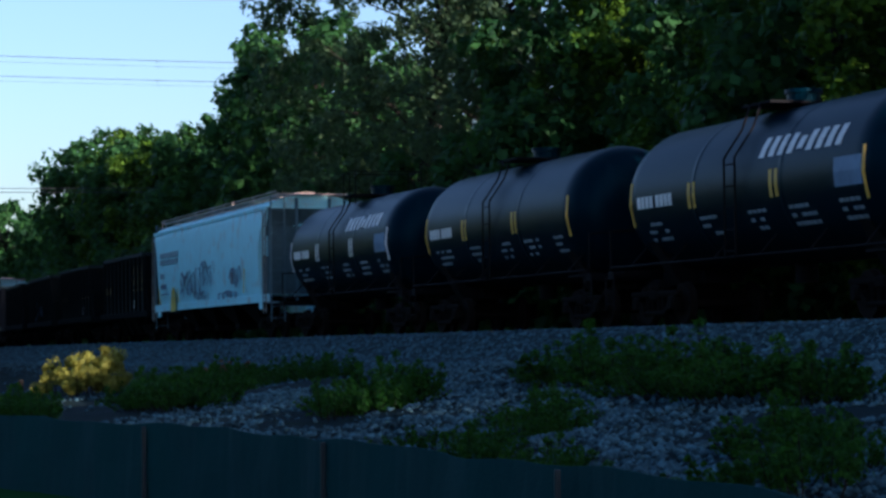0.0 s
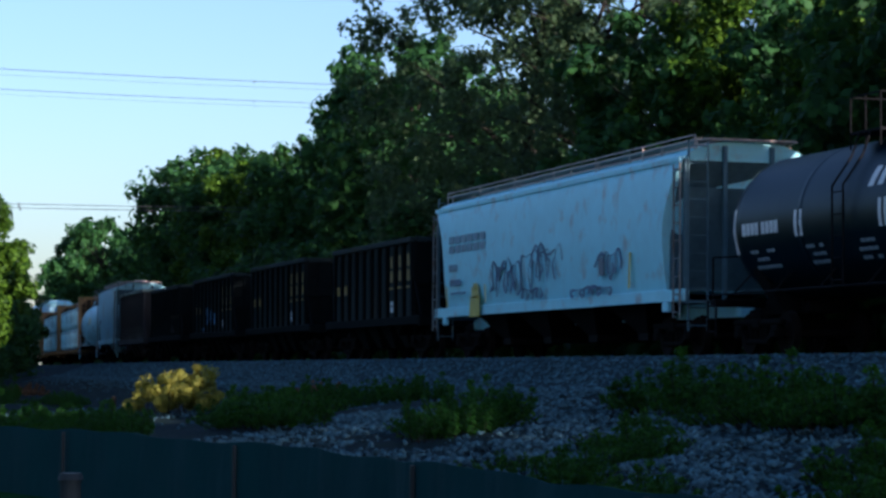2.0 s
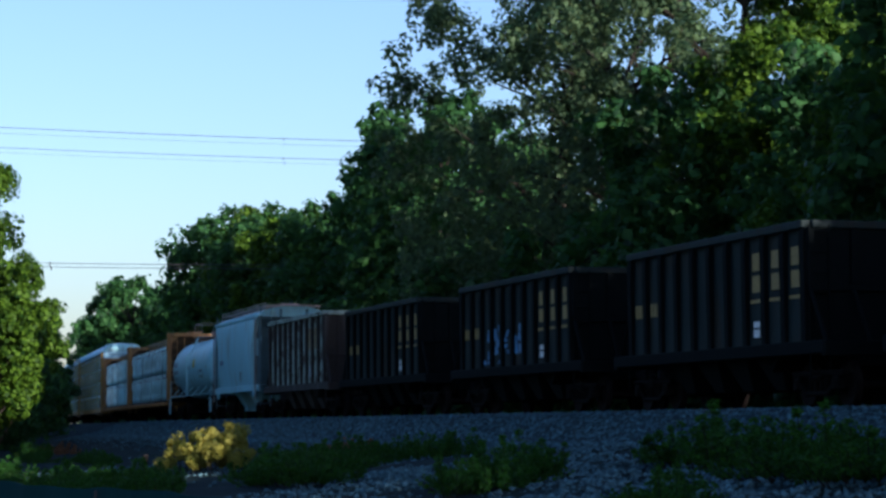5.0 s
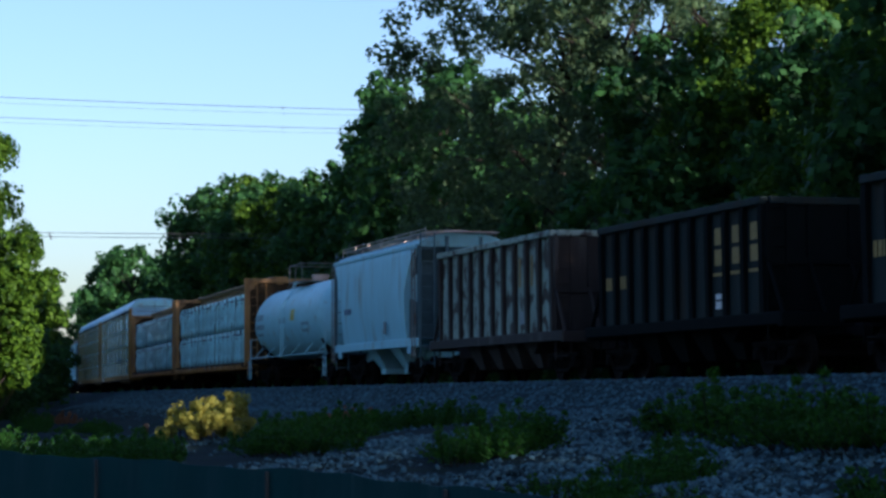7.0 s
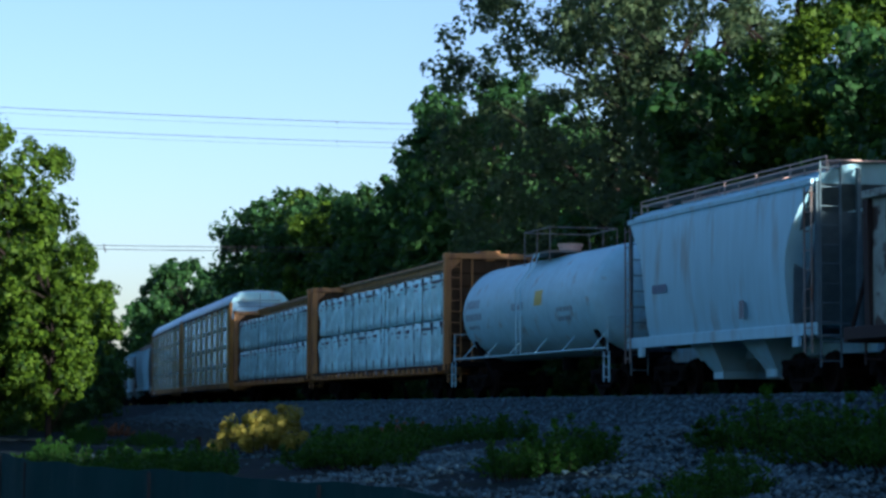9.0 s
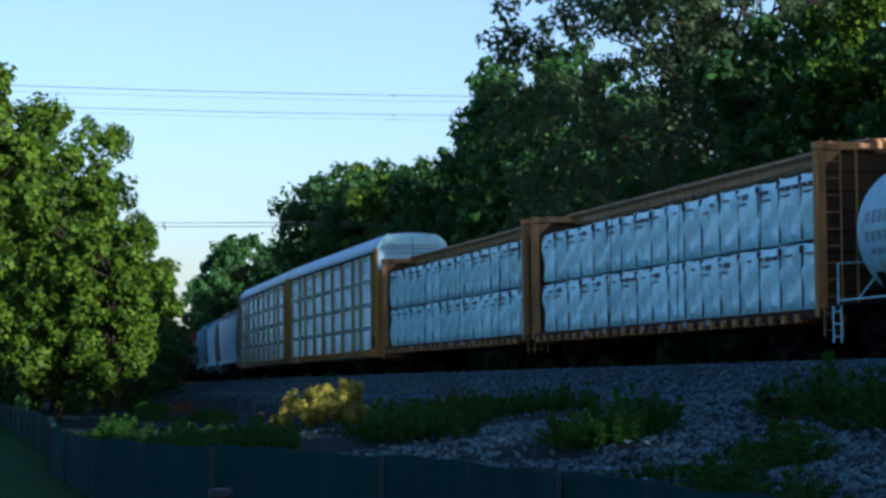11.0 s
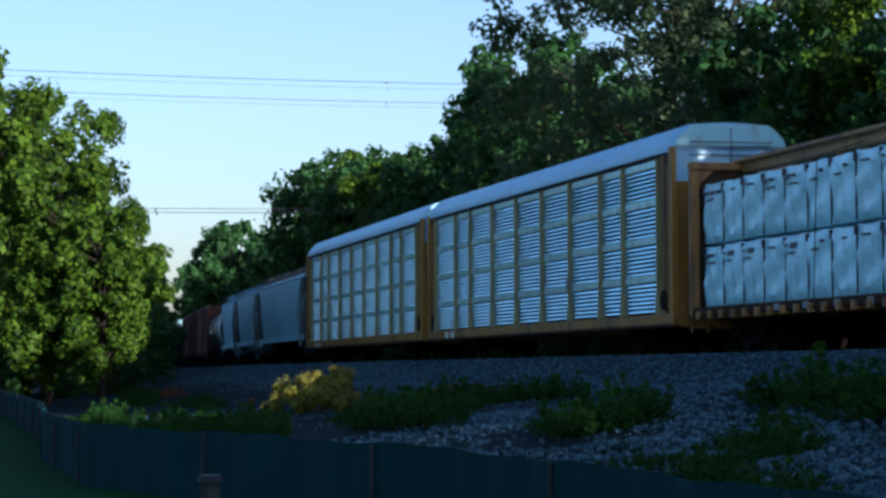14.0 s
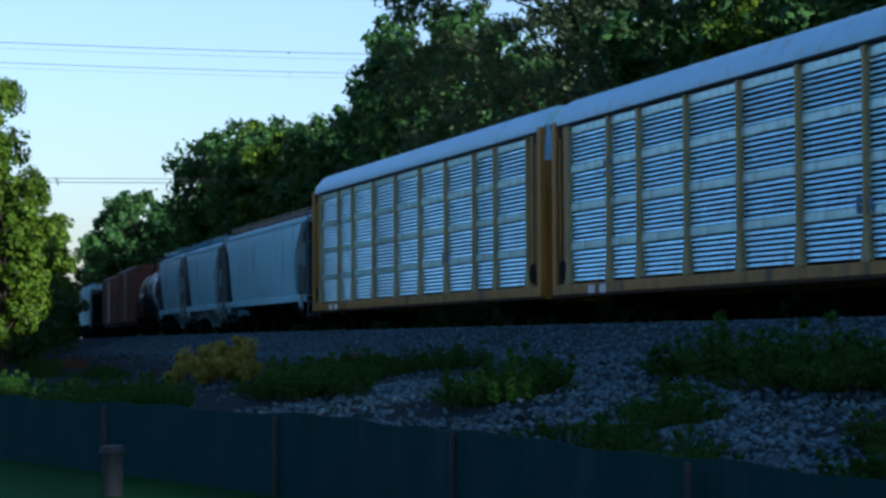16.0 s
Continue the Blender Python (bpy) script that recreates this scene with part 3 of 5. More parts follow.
def covered_hopper(name, left, right, label, paint, top, bays, taper, marks=None, roof_paint=None, curved=True):
    ob, half = car(name, left, right, label, "covered hopper", 1.75, 0.75)
    eave, sill = top - 0.55, 1.38
    prof = [(-1.46, sill), (-1.52, 1.7), (-1.55, 2.0), (-1.58, 2.3), (-1.595, 2.6), (-1.60, 2.9), (-1.59, 3.15), (-1.58, 3.4), (-1.56, eave - 0.25), (-1.50, eave), (-1.36, eave + 0.15), (-0.9, eave + 0.34), (-0.45, eave + 0.43), (0, eave + 0.45)]
    prof = prof + [(-y, z) for y, z in prof[-2::-1]]
    rings = []
    for run in np.linspace(-1, 1, 2 * bays + 3):
        ring = []
        for y, z in prof:
            u = min(1.0, max(0.0, (eave - z) / (0.62 * (eave - sill))))
            cut = taper * (1 - (1 - u) ** 2) if curved else taper * max(0.0, (eave - 0.9 - z)) / (eave - 0.9 - sill)
            ring.append((run * (half - 0.12 - cut), y, z))
        rings.append(ring)
    part("body", Shape().loft(rings), paint, ob, smooth=True)
    for u in np.linspace(-1, 1, bays + 1)[1:-1]:
        part("seam", Shape().loft([[(u * (half - 0.5) + a, y * 1.004, z) for y, z in prof] for a in (-0.03, 0.03)], closed=False, caps=False), paint, ob, smooth=True)
    for k in (-1, 1):
        part("side_sill", Shape().box(-half, half, k * 1.50 - 0.03, k * 1.50 + 0.03, 1.14, 1.40, bevel=0.015), paint, ob)
        for d in (-1, 1):
            part("jacking_pad", Shape().box(d * (half - 1.0) - 0.16, d * (half - 1.0) + 0.16, k * 1.50 - 0.05, k * 1.50 + 0.05, 0.92, 1.138, bevel=0.02), paint, ob)
        part("eave_rail", Shape().box(-half + 0.12, half - 0.12, k * 1.5 - 0.06, k * 1.5 + 0.06, eave - 0.05, eave + 0.06), paint, ob)
    part("centre_sill", Shape().box(-half - 0.2, half + 0.2, -0.28, 0.28, 0.82, 1.15), paint, ob)
    for k in range(bays):
        x = -half + 2.6 + (2 * half - 5.2) * (k + 0.5) / bays
        hw = (2 * half - 5.2) / bays * (0.46 if bays > 2 else 0.27)
        c = Shape()
        c.loft([[(x - hw, -1.35, 1.4), (x + hw, -1.35, 1.4), (x + hw, 1.35, 1.4), (x - hw, 1.35, 1.4)], [(x - 0.3, -0.75, 0.52), (x + 0.3, -0.75, 0.52), (x + 0.3, 0.75, 0.52), (x - 0.3, 0.75, 0.52)],
                [(x - 0.3, -0.75, 0.36), (x + 0.3, -0.75, 0.36), (x + 0.3, 0.75, 0.36), (x - 0.3, 0.75, 0.36)]])
        part("hopper_chute", c, DARKSTEEL if bays > 2 else paint, ob)
    for d in (-1, 1):
        e = d * (half - 0.06)
        cage = Shape()
        for y in (-1.45, -0.55, 0.55, 1.45):
            cage.box(e - 0.05, e + 0.05, y - 0.04, y + 0.04, 1.1, eave if abs(y) > 1 else eave + 0.3)
        cage.box(e - 0.5, e + 0.06, -1.45, 1.45, 1.10, 1.16)
        cage.loft([[(d * (half - taper - 0.2), y, 1.4), (d * (half - taper - 0.1), y, 1.4), (d * (half - 0.15), y, eave - 0.6), (d * (half - 0.25), y, eave - 0.6)] for y in (-1.3, 1.3)])
        # curved cars get the shade-darkened grey on end frame and sheet
        part("end_frame", cage, SHADEGREY if curved else paint, ob)
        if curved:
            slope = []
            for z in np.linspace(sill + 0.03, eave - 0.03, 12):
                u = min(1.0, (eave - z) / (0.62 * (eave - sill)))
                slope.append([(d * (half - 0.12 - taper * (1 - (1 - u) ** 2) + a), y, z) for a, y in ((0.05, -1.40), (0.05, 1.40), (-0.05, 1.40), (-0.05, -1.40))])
            part("end_sheet", Shape().loft(slope), SHADEGREY, ob, "end sheet coloured dark for its shade", smooth=True)
        part("end_ladder", ladder(e + d * 0.08, -1.2, 0.5, eave + 0.4, 0.44, False), SHADEGREY, ob)
        part("side_ladder", ladder(d * (half - 0.22), -1.59, 0.78, eave - 0.1, 0.36), GALVRAIL if curved else paint, ob)
    walkway = Shape()
    z = eave + 0.42
    for y in (-0.95, 0.95):
        walkway.box(-half + 0.1, half - 0.1, y - 0.22, y + 0.22, z, z + 0.035)
        for x in np.linspace(-half + 0.3, half - 0.3, 10):
            walkway.tube((x, y * 1.15, eave + 0.15), (x, y * 1.15, z), 0.022, 6)
    for x in np.linspace(-half + 0.15, half - 0.15, 7):
        walkway.tube((x, -1.2, eave + 0.2), (x, -1.2, z + 0.11), 0.016, 6)
    walkway.tube((-half + 0.15, -1.2, z + 0.11), (half - 0.15, -1.2, z + 0.11), 0.016, 6)
    for e in (-half + 0.25, half - 0.25):
        walkway.box(e - 0.3, e + 0.3, -1.05, 1.05, z, z + 0.035)
    part("roof_walkway", walkway, roof_paint or paint, ob)
    for x in np.arange(-half + 1.4, half - 0.9, 1.7):
        part("roof_hatch", Shape().box(x - 0.7, x + 0.7, -0.38, 0.38, eave + 0.42, eave + 0.56, bevel=0.04), roof_paint or paint, ob)
    for nm, m, rows in marks or ():
        for row in rows:
            part(nm, bars([row], -1.612), m, ob)
    return ob


def open_hopper(name, left, right, label, paint, top, marks=(), ribs=11, rib_paint=None):
    ob, half = car(name, left - 0.9, right + 0.9, label, "open hopper", 1.3, 0.6)
    half -= 0.9
    s = Shape()
    for k in (-1, 1):
        s.box(-half, half, k * 1.36 - 0.025, k * 1.36 + 0.025, 1.25, top - 0.1)
    part("side_sheet", s, paint, ob)
    sills = Shape()
    for k in (-1, 1):
        part("top_chord", Shape().box(-half, half, k * 1.43 - 0.10, k * 1.43 + 0.10, top - 0.16, top, bevel=0.02), paint, ob)
        sills.box(-half - 0.9, half + 0.9, k * 1.42 - 0.09, k * 1.42 + 0.09, 1.0, 1.26, bevel=0.02)
    for d in (-1, 1):
        part("end_chord", Shape().box(d * half - 0.09, d * half + 0.09, -1.33, 1.33, top - 0.16, top, bevel=0.02), paint, ob)
        sills.box(d * (half + 0.85) - 0.1, d * (half + 0.85) + 0.1, -1.5, 1.5, 0.95, 1.25, bevel=0.02)
    sills.box(-half - 0.9, half + 0.9, -0.28, 0.28, 0.8, 1.1)
    part("underframe", sills, rib_paint or paint, ob)
    rib = Shape().loft([[(-0.10, -0.08, 1.26), (0.10, -0.08, 1.26), (0.10, 0.05, 1.26), (-0.10, 0.05, 1.26)], [(-0.10, -0.12, top - 0.4), (0.10, -0.12, top - 0.4), (0.10, 0.05, top - 0.4), (-0.10, 0.05, top - 0.4)],
                        [(-0.10, -0.10, top - 0.15), (0.10, -0.10, top - 0.15), (0.10, 0.05, top - 0.15), (-0.10, 0.05, top - 0.15)]]).mesh("rib", rib_paint or paint)
    for i in range(ribs):
        x = -half + 0.10 + (2 * half - 0.2) * i / (ribs - 1)
        for k in (-1, 1):
            part("rib", rib, None, ob, at=pose(x, k * 1.385, 0, 0, 0, 0 if k < 0 else 180))
    # ends take the dark rib paint: their shade is put into the colour
    for d in (-1, 1):
        e = Shape()
        e.box(d * half - 0.03, d * half + 0.03, -1.36, 1.36, 1.3, top - 0.1)
        e.loft([[(d * half, y, 2.32), (d * (half + 0.04), y, 2.32), (d * (half - 1.9), y, 0.7), (d * (half - 1.96), y, 0.7)] for y in (-1.34, 1.34)])
        for y in (-1.38, -0.46, 0.46, 1.38):
            part("end_post", Shape().box(min(d * half, d * (half + 0.12)), max(d * half, d * (half + 0.12)), y - 0.06, y + 0.06, 2.39, top - 0.17), rib_paint or paint, ob)
            part("end_brace", Shape().tube((d * (half + 0.05), y, 2.3), (d * (half + 0.8), y, 1.2), 0.05, 6), rib_paint or paint, ob)
        part("end_sill", Shape().box(d * half - 0.1, d * half + 0.1, -1.4, 1.4, 2.25, 2.38), rib_paint or paint, ob)
        part("end_wall", e, rib_paint or paint, ob)
        part("end_ladder", ladder(d * (half + 0.1), -1.2, 0.5, top - 0.1, 0.42, False), rib_paint or paint, ob)
    for x in (-half * 0.5, -half * 0.16, half * 0.16, half * 0.5):
        c = Shape().loft([[(x - 0.75, -1.33, 1.3), (x + 0.75, -1.33, 1.3), (x + 0.75, 1.33, 1.3), (x - 0.75, 1.33, 1.3)], [(x - 0.25, -0.9, 0.35), (x + 0.25, -0.9, 0.35), (x + 0.25, 0.9, 0.35), (x - 0.25, 0.9, 0.35)]])
        part("hopper_chute", c, rib_paint or paint, ob)
    for nm, m, rows in marks:
        for row in rows:
            part(nm, bars([row], -1.392), m, ob)
    return ob


def rib_gaps(half, ribs=11):
    """Centres of the panels between the ribs."""
    step = (2 * half - 0.2) / (ribs - 1)
    return [-half + 0.1 + step * (i + 0.5) for i in range(ribs - 1)], step


BUNDLES = []
brng = random.Random(8)
for variant in range(6):
    s = Shape()
    w, h, d = 1.27, 1.46, 1.22
    nx, nz = 9, 11
    front = []
    ph = [brng.uniform(0, 6) for _ in range(6)]
    for i in range(nx):
        for j in range(nz):
            u, t = i / (nx - 1), j / (nz - 1)
            edge = min(u, 1 - u, 0.12) / 0.12 * min(t, 1 - t, 0.08) / 0.08
            fold = 0.05 * math.sin(ph[0] + 5 * u + 7 * t) * math.sin(ph[1] + 9 * u - 3 * t) + 0.022 * math.sin(ph[2] + 14 * u + 2 * ph[3] * t) + brng.uniform(-0.014, 0.014)
            y = -d - 0.035 * (edge > 0.9) + 0.035 * (1 - edge) - fold * edge
            front.append(((u - 0.5) * w + 0.012 * math.sin(ph[4] + 4 * t), y, t * h + (0.02 * math.sin(ph[5] + 6 * u) if j == nz - 1 else 0)))
    s.add(front, [(i * nz + j, (i + 1) * nz + j, (i + 1) * nz + j + 1, i * nz + j + 1) for i in range(nx - 1) for j in range(nz - 1)], 0)
    s.box(-w / 2 + 0.01, w / 2 - 0.01, -d + 0.05, -0.09, 0.0, h, 0)
    x = -w / 2 + 0.12
    while x < w / 2 - 0.3:
        k = brng.uniform(0.15, 0.4)
        if brng.random() < 0.75:
            s.box(x, min(x + k, w / 2 - 0.06), -d - 0.075, -d - 0.02, h - 0.27 + brng.uniform(-0.03, 0.03), h - 0.20 + brng.uniform(-0.01, 0.03), 1)
        x += k + brng.uniform(0.05, 0.25)
    if brng.random() < 0.7:
        s.box(-0.3, brng.uniform(0.0, 0.35), -d - 0.07, -d - 0.02, h - 0.42, h - 0.38, 1)
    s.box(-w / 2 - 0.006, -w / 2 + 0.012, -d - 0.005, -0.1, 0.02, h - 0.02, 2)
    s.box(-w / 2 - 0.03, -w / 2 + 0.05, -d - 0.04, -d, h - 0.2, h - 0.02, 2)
    BUNDLES.append(s.mesh("wrapped_lumber_pack", [WRAP, PRINT, STRAP], True))


def centerbeam(name, left, right, label):
    ob, half = car(name, left, right, label, "flatcar", 3.0, 0.55)
    rng = random.Random(int(left))
    s = Shape().box(-half, half, -0.35, 0.35, 0.75, 1.02)
    for k in (-1, 1):
        s.box(-half, half, k * 1.42 - 0.06, k * 1.42 + 0.06, 0.88, 1.10, bevel=0.02)
    s.box(-half, half, -1.36, 1.36, 1.03, 1.09)
    part("deck", s, DECKDARK, ob)
    for x in np.arange(-half + 0.7, half - 0.5, 0.78):
        c = Shape().box(x - 0.09, x + 0.09, -1.56, 1.56, 0.80, 1.0, bevel=0.02)
        part("cross_bearer", c, TAN, ob)
    for d in (-1, 1):
        e = d * (half - 0.12)
        for y in (-1.40, 1.40):
            part("bulkhead_post", Shape().box(e - 0.09, e + 0.09, y - 0.12, y + 0.12, 0.9, 4.48, bevel=0.02), TAN, ob)
        part("bulkhead_top", Shape().box(e - 0.16, e + 0.16, -1.52, 1.52, 4.48, 4.66, bevel=0.02), TAN, ob)
        for i in range(8):
            z = 1.1 + i * 0.43
            part("bulkhead_board", Shape().loft([[(e + x, y, zz) for x, zz in ((-0.03, z), (-0.03, z + 0.33), (-0.08, z + 0.36), (-0.08, z + 0.43), (0.08, z + 0.43), (0.08, z + 0.36), (0.03, z + 0.33), (0.03, z))] for y in (-1.28, 1.28)]), BULKBOARD, ob)
        for y in (-0.6, 0.6):
            part("stay", Shape().tube((e + d * 0.12, y, 1.0), (e + d * 0.12, y, 4.6), 0.03, 6), TAN, ob)
        part("gusset", Shape().loft([[(e + a, -1.28, 4.478), (e + a, -1.28, 4.12), (e + a, -0.9, 4.478)] for a in (-0.085, 0.085)]), TAN, ob)
        part("end_ladder", ladder(e + d * 0.18, -1.2, 0.5, 4.7, 0.42, False), TAN, ob)
    beam = Shape().box(-half, half, -0.16, 0.16, 4.42, 4.70, bevel=0.03).box(-half, half, -0.34, 0.34, 4.66, 4.75, bevel=0.02)
    for x in np.linspace(-half + 1.0, half - 1.0, 14):
        beam.box(x - 0.08, x + 0.08, -0.06, 0.06, 1.05, 4.5)
    part("centre_beam", beam, TAN, ob)
    n = 17
    w = (2 * half - 0.7) / n
    for i in range(n):
        for tier in (0, 1):
            for k in (0, 180):
                b = part("wrapped_lumber_pack", BUNDLES[rng.randrange(6)], None, ob, "white plastic-wrapped lumber bundle" if i + tier + k == 0 else "",
                         at=pose(-half + 0.35 + w * (i + 0.5), 0, 1.12 + tier * 1.52 + rng.uniform(-0.012, 0.012), 0, 0, k + rng.uniform(-0.5, 0.5)))
                b.scale = (w / 1.285, 1.0, 0.985)
    for x in (-half * 0.33, half * 0.17, half * 0.67):
        for k in (-1, 1):
            part("tie_down_cable", Shape().pipe([(x, k * 1.42, 1.05), (x, k * 1.31, 4.15), (x, k * 0.2, 4.5)], 0.012), DARKSTEEL, ob)
    rows = [(x, 0.9, 0.32, 0.15, 0) for x in np.arange(-half * 0.5, half * 0.4, 1.7)]
    for row in rows:
        part("stencil_bar", bars([row], -1.49), MARKDIM, ob)
    return ob


def rack_panel(w, h):
    """A ribbed galvanised side sheet: groups of slot recesses coloured dark for their shade, plain bands between, one
    folded strip.
    """
    prof, group = [(0.0, 0.0, 0)], h / 4.0
    for g in range(4):
        z0 = g * group
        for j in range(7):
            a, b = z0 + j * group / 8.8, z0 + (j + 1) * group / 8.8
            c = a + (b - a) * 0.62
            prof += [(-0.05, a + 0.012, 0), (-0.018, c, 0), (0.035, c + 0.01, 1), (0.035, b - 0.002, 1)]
        b = z0 + 7 * group / 8.8
        prof += [(0.0, b, 0), (-0.012, b + 0.02, 0), (-0.012, (b + z0 + group) / 2, 2), (-0.004, z0 + group, 2)]
    s = Shape()
    for y, z, m in prof:
        s.v += [(-w / 2, y, z), (w / 2, y, z)]
    for i in range(len(prof) - 1):
        s.f.append((2 * i, 2 * i + 1, 2 * i + 3, 2 * i + 2))
        s.m.append(prof[i + 1][2])
    n = len(s.v)
    s.v += [(-w / 2, 0.06, 0), (w / 2, 0.06, 0), (-w / 2, 0.06, h), (w / 2, 0.06, h)]
    s.f += [(0, n, n + 1, 1), (n, n + 2, n + 3, n + 1), (n - 2, n - 1, n + 3, n + 2)]
    s.m += [0, 1, 0]
    return s


def autorack(name, left, right, label):
    ob, half = car(name, left, right, label, "autorack", 4.2, 0.55)
    base, top = 0.66, 5.05
    for k in (-1, 1):
        part("side_sill", Shape().box(-half, half, k * 1.50 - 0.06, k * 1.50 + 0.06, base + 0.08, base + 0.34, bevel=0.02), YELLOW, ob)
        part("sill_flange", Shape().box(-half, half, k * 1.50 - 0.09, k * 1.50 + 0.09, base, base + 0.078, bevel=0.015), DECKDARK, ob)
        # dark strip for the shaded gap where the roof meets the panels
        part("top_chord", Shape().box(-half, half, k * 1.49 - 0.04, k * 1.49 + 0.04, top - 0.05, top + 0.03, bevel=0.02), GAPSHADE, ob)
    part("floor_deck", Shape().box(-half, half, -1.44, 1.44, base + 0.2, base + 0.3), YELLOW, ob)
    part("centre_sill", Shape().box(-half - 0.1, half + 0.1, -0.4, 0.4, 0.6, base + 0.2), YELLOW, ob)
    span = half - 1.2
    widths = [1.44, 1.0, 1.44, 1.44, 1.44, 1.44, 1.44, 1.0, 1.44]
    edges = [-span]
    for w in widths:
        edges.append(edges[-1] + w * 2 * span / sum(widths))
    panels = {w: rack_panel(w * 2 * span / sum(widths) - 0.10, top - base - 0.5).mesh("side_panel", [GALV, GAPSHADE, GALVBAND], False) for w in set(widths)}
    post = Shape().loft([[(-a, -0.11, z), (a, -0.11, z), (a, 0.03, z), (-a, 0.03, z)] for a, z in ((0.17, base + 0.33), (0.15, base + 0.45), (0.05, base + 1.0), (0.04, top - 0.3), (0.05, top - 0.18), (0.11, top - 0.08))]).mesh("side_post", RACKPOST)
    for i, x in enumerate(edges):
        for k in (0, 180):
            if i < len(widths):
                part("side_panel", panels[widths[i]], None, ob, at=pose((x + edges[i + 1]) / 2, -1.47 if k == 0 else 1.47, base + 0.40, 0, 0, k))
            part("side_post", post, None, ob, at=pose(x, -1.47 if k == 0 else 1.47, 0, 0, 0, k))
    for d in (-1, 1):
        span_box = lambda u, v, y0, y1, z0, z1, bv=0.0: Shape().box(min(d * (half - u), d * (half - v)), max(d * (half - u), d * (half - v)), y0, y1, z0, z1, bevel=bv)
        for y in (-1.47, 1.47):
            part("end_post", span_box(1.0, 0.78, y - 0.05, y + 0.05, base + 0.36, top - 0.06), YELLOW, ob)
            # dark strips between the end posts stand for the shaded gaps
            part("end_gap_shade", span_box(0.78, 0.62, y - 0.015, y + 0.015, base + 0.36, top - 0.06), GAPSHADE, ob)
            part("end_rod", span_box(0.55, 0.48, y - 0.06, y - 0.02, base + 0.5, top - 0.3), YELLOW, ob)
            part("corner_post", span_box(0.28, 0.0, y - 0.10, y + 0.10, base + 0.002, top + 0.12, 0.02), YELLOW, ob)
            part("end_sheet", span_box(0.62, 0.28, y - 0.02, y + 0.02, base + 0.36, top - 0.06), DECKDARK, ob)
        e = span_box(0.06, 0.0, -1.37, 1.37, base, 4.3)
        for z in (1.6, 2.5, 3.4):
            part("door_bar", span_box(0.0, -0.05, -1.35, 1.35, z, z + 0.08), YELLOW, ob)
        part("end_door", e, YELLOW, ob)
        c = Shape().box(min(d * half, d * (half - 0.05)), max(d * half, d * (half - 0.05)), -1.45, 1.45, 4.3, 5.2, bevel=0.0)
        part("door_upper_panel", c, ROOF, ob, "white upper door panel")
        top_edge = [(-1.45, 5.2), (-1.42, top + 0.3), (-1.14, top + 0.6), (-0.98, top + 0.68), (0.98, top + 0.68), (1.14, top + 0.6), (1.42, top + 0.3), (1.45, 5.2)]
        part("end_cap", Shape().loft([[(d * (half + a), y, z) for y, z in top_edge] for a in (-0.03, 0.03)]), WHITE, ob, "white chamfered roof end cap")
        for z in (top - 0.1, top + 0.22):
            part("cap_seam", Shape().box(d * half - 0.05, d * half + 0.05, -1.1, 1.1, z, z + 0.035), SPRAY, ob)
        part("cap_seam", Shape().box(d * half - 0.045, d * half + 0.045, -0.015, 0.015, 4.4, top + 0.6), SPRAY, ob)
        part("brake_wheel", Shape().tube((d * (half - 0.75), -1.56, 1.35), (d * (half - 0.75), -1.52, 1.35), 0.26, 16), DARKSTEEL, ob)
    prof = [(-1.53, top + 0.02), (-1.53, top + 0.12), (-1.46, top + 0.30), (-1.18, top + 0.62), (-1.0, top + 0.70), (-0.5, top + 0.75), (0, top + 0.77)]
    prof = prof + [(-y, z) for y, z in prof[-2::-1]]
    rings = []
    for x, k in [(-half, 0.96), (-half + 0.25, 1.0)] + [(x, 1.0) for x in np.linspace(-half + 0.5, half - 0.5, 24)] + [(half - 0.25, 1.0), (half, 0.96)]:
        rings.append([(x, y * k, top + (z - top) * k) for y, z in prof])
    part("roof", Shape().loft(rings), ROOF, ob, smooth=True)
    rs = Shape()
    for x in np.linspace(-half + 0.6, half - 0.6, 24):
        rs.loft([[(x + a, y * 1.004, z + 0.012) for y, z in prof] for a in (-0.02, 0.02)], closed=False, caps=False)
    part("roof_seams", rs, ROOF, ob)
    rows = [(-half * 0.72 + i * 0.18, 3.55 + 0.25 * j, 0.13, 0.14, 0.0) for i in range(4) for j in range(2)] + [(half * 0.3 + i * 0.25, 1.9, 0.16, 0.3, 0) for i in range(3)]
    for row in rows:
        part("stencil_bar", bars([row], -1.512), SPRAY, ob)
    for k in (0.78, 0.72):
        part("sill_placard", bars([(-half * k, base + 0.04, 0.45, 0.24, 0)], -1.565), MARK, ob)
    return ob


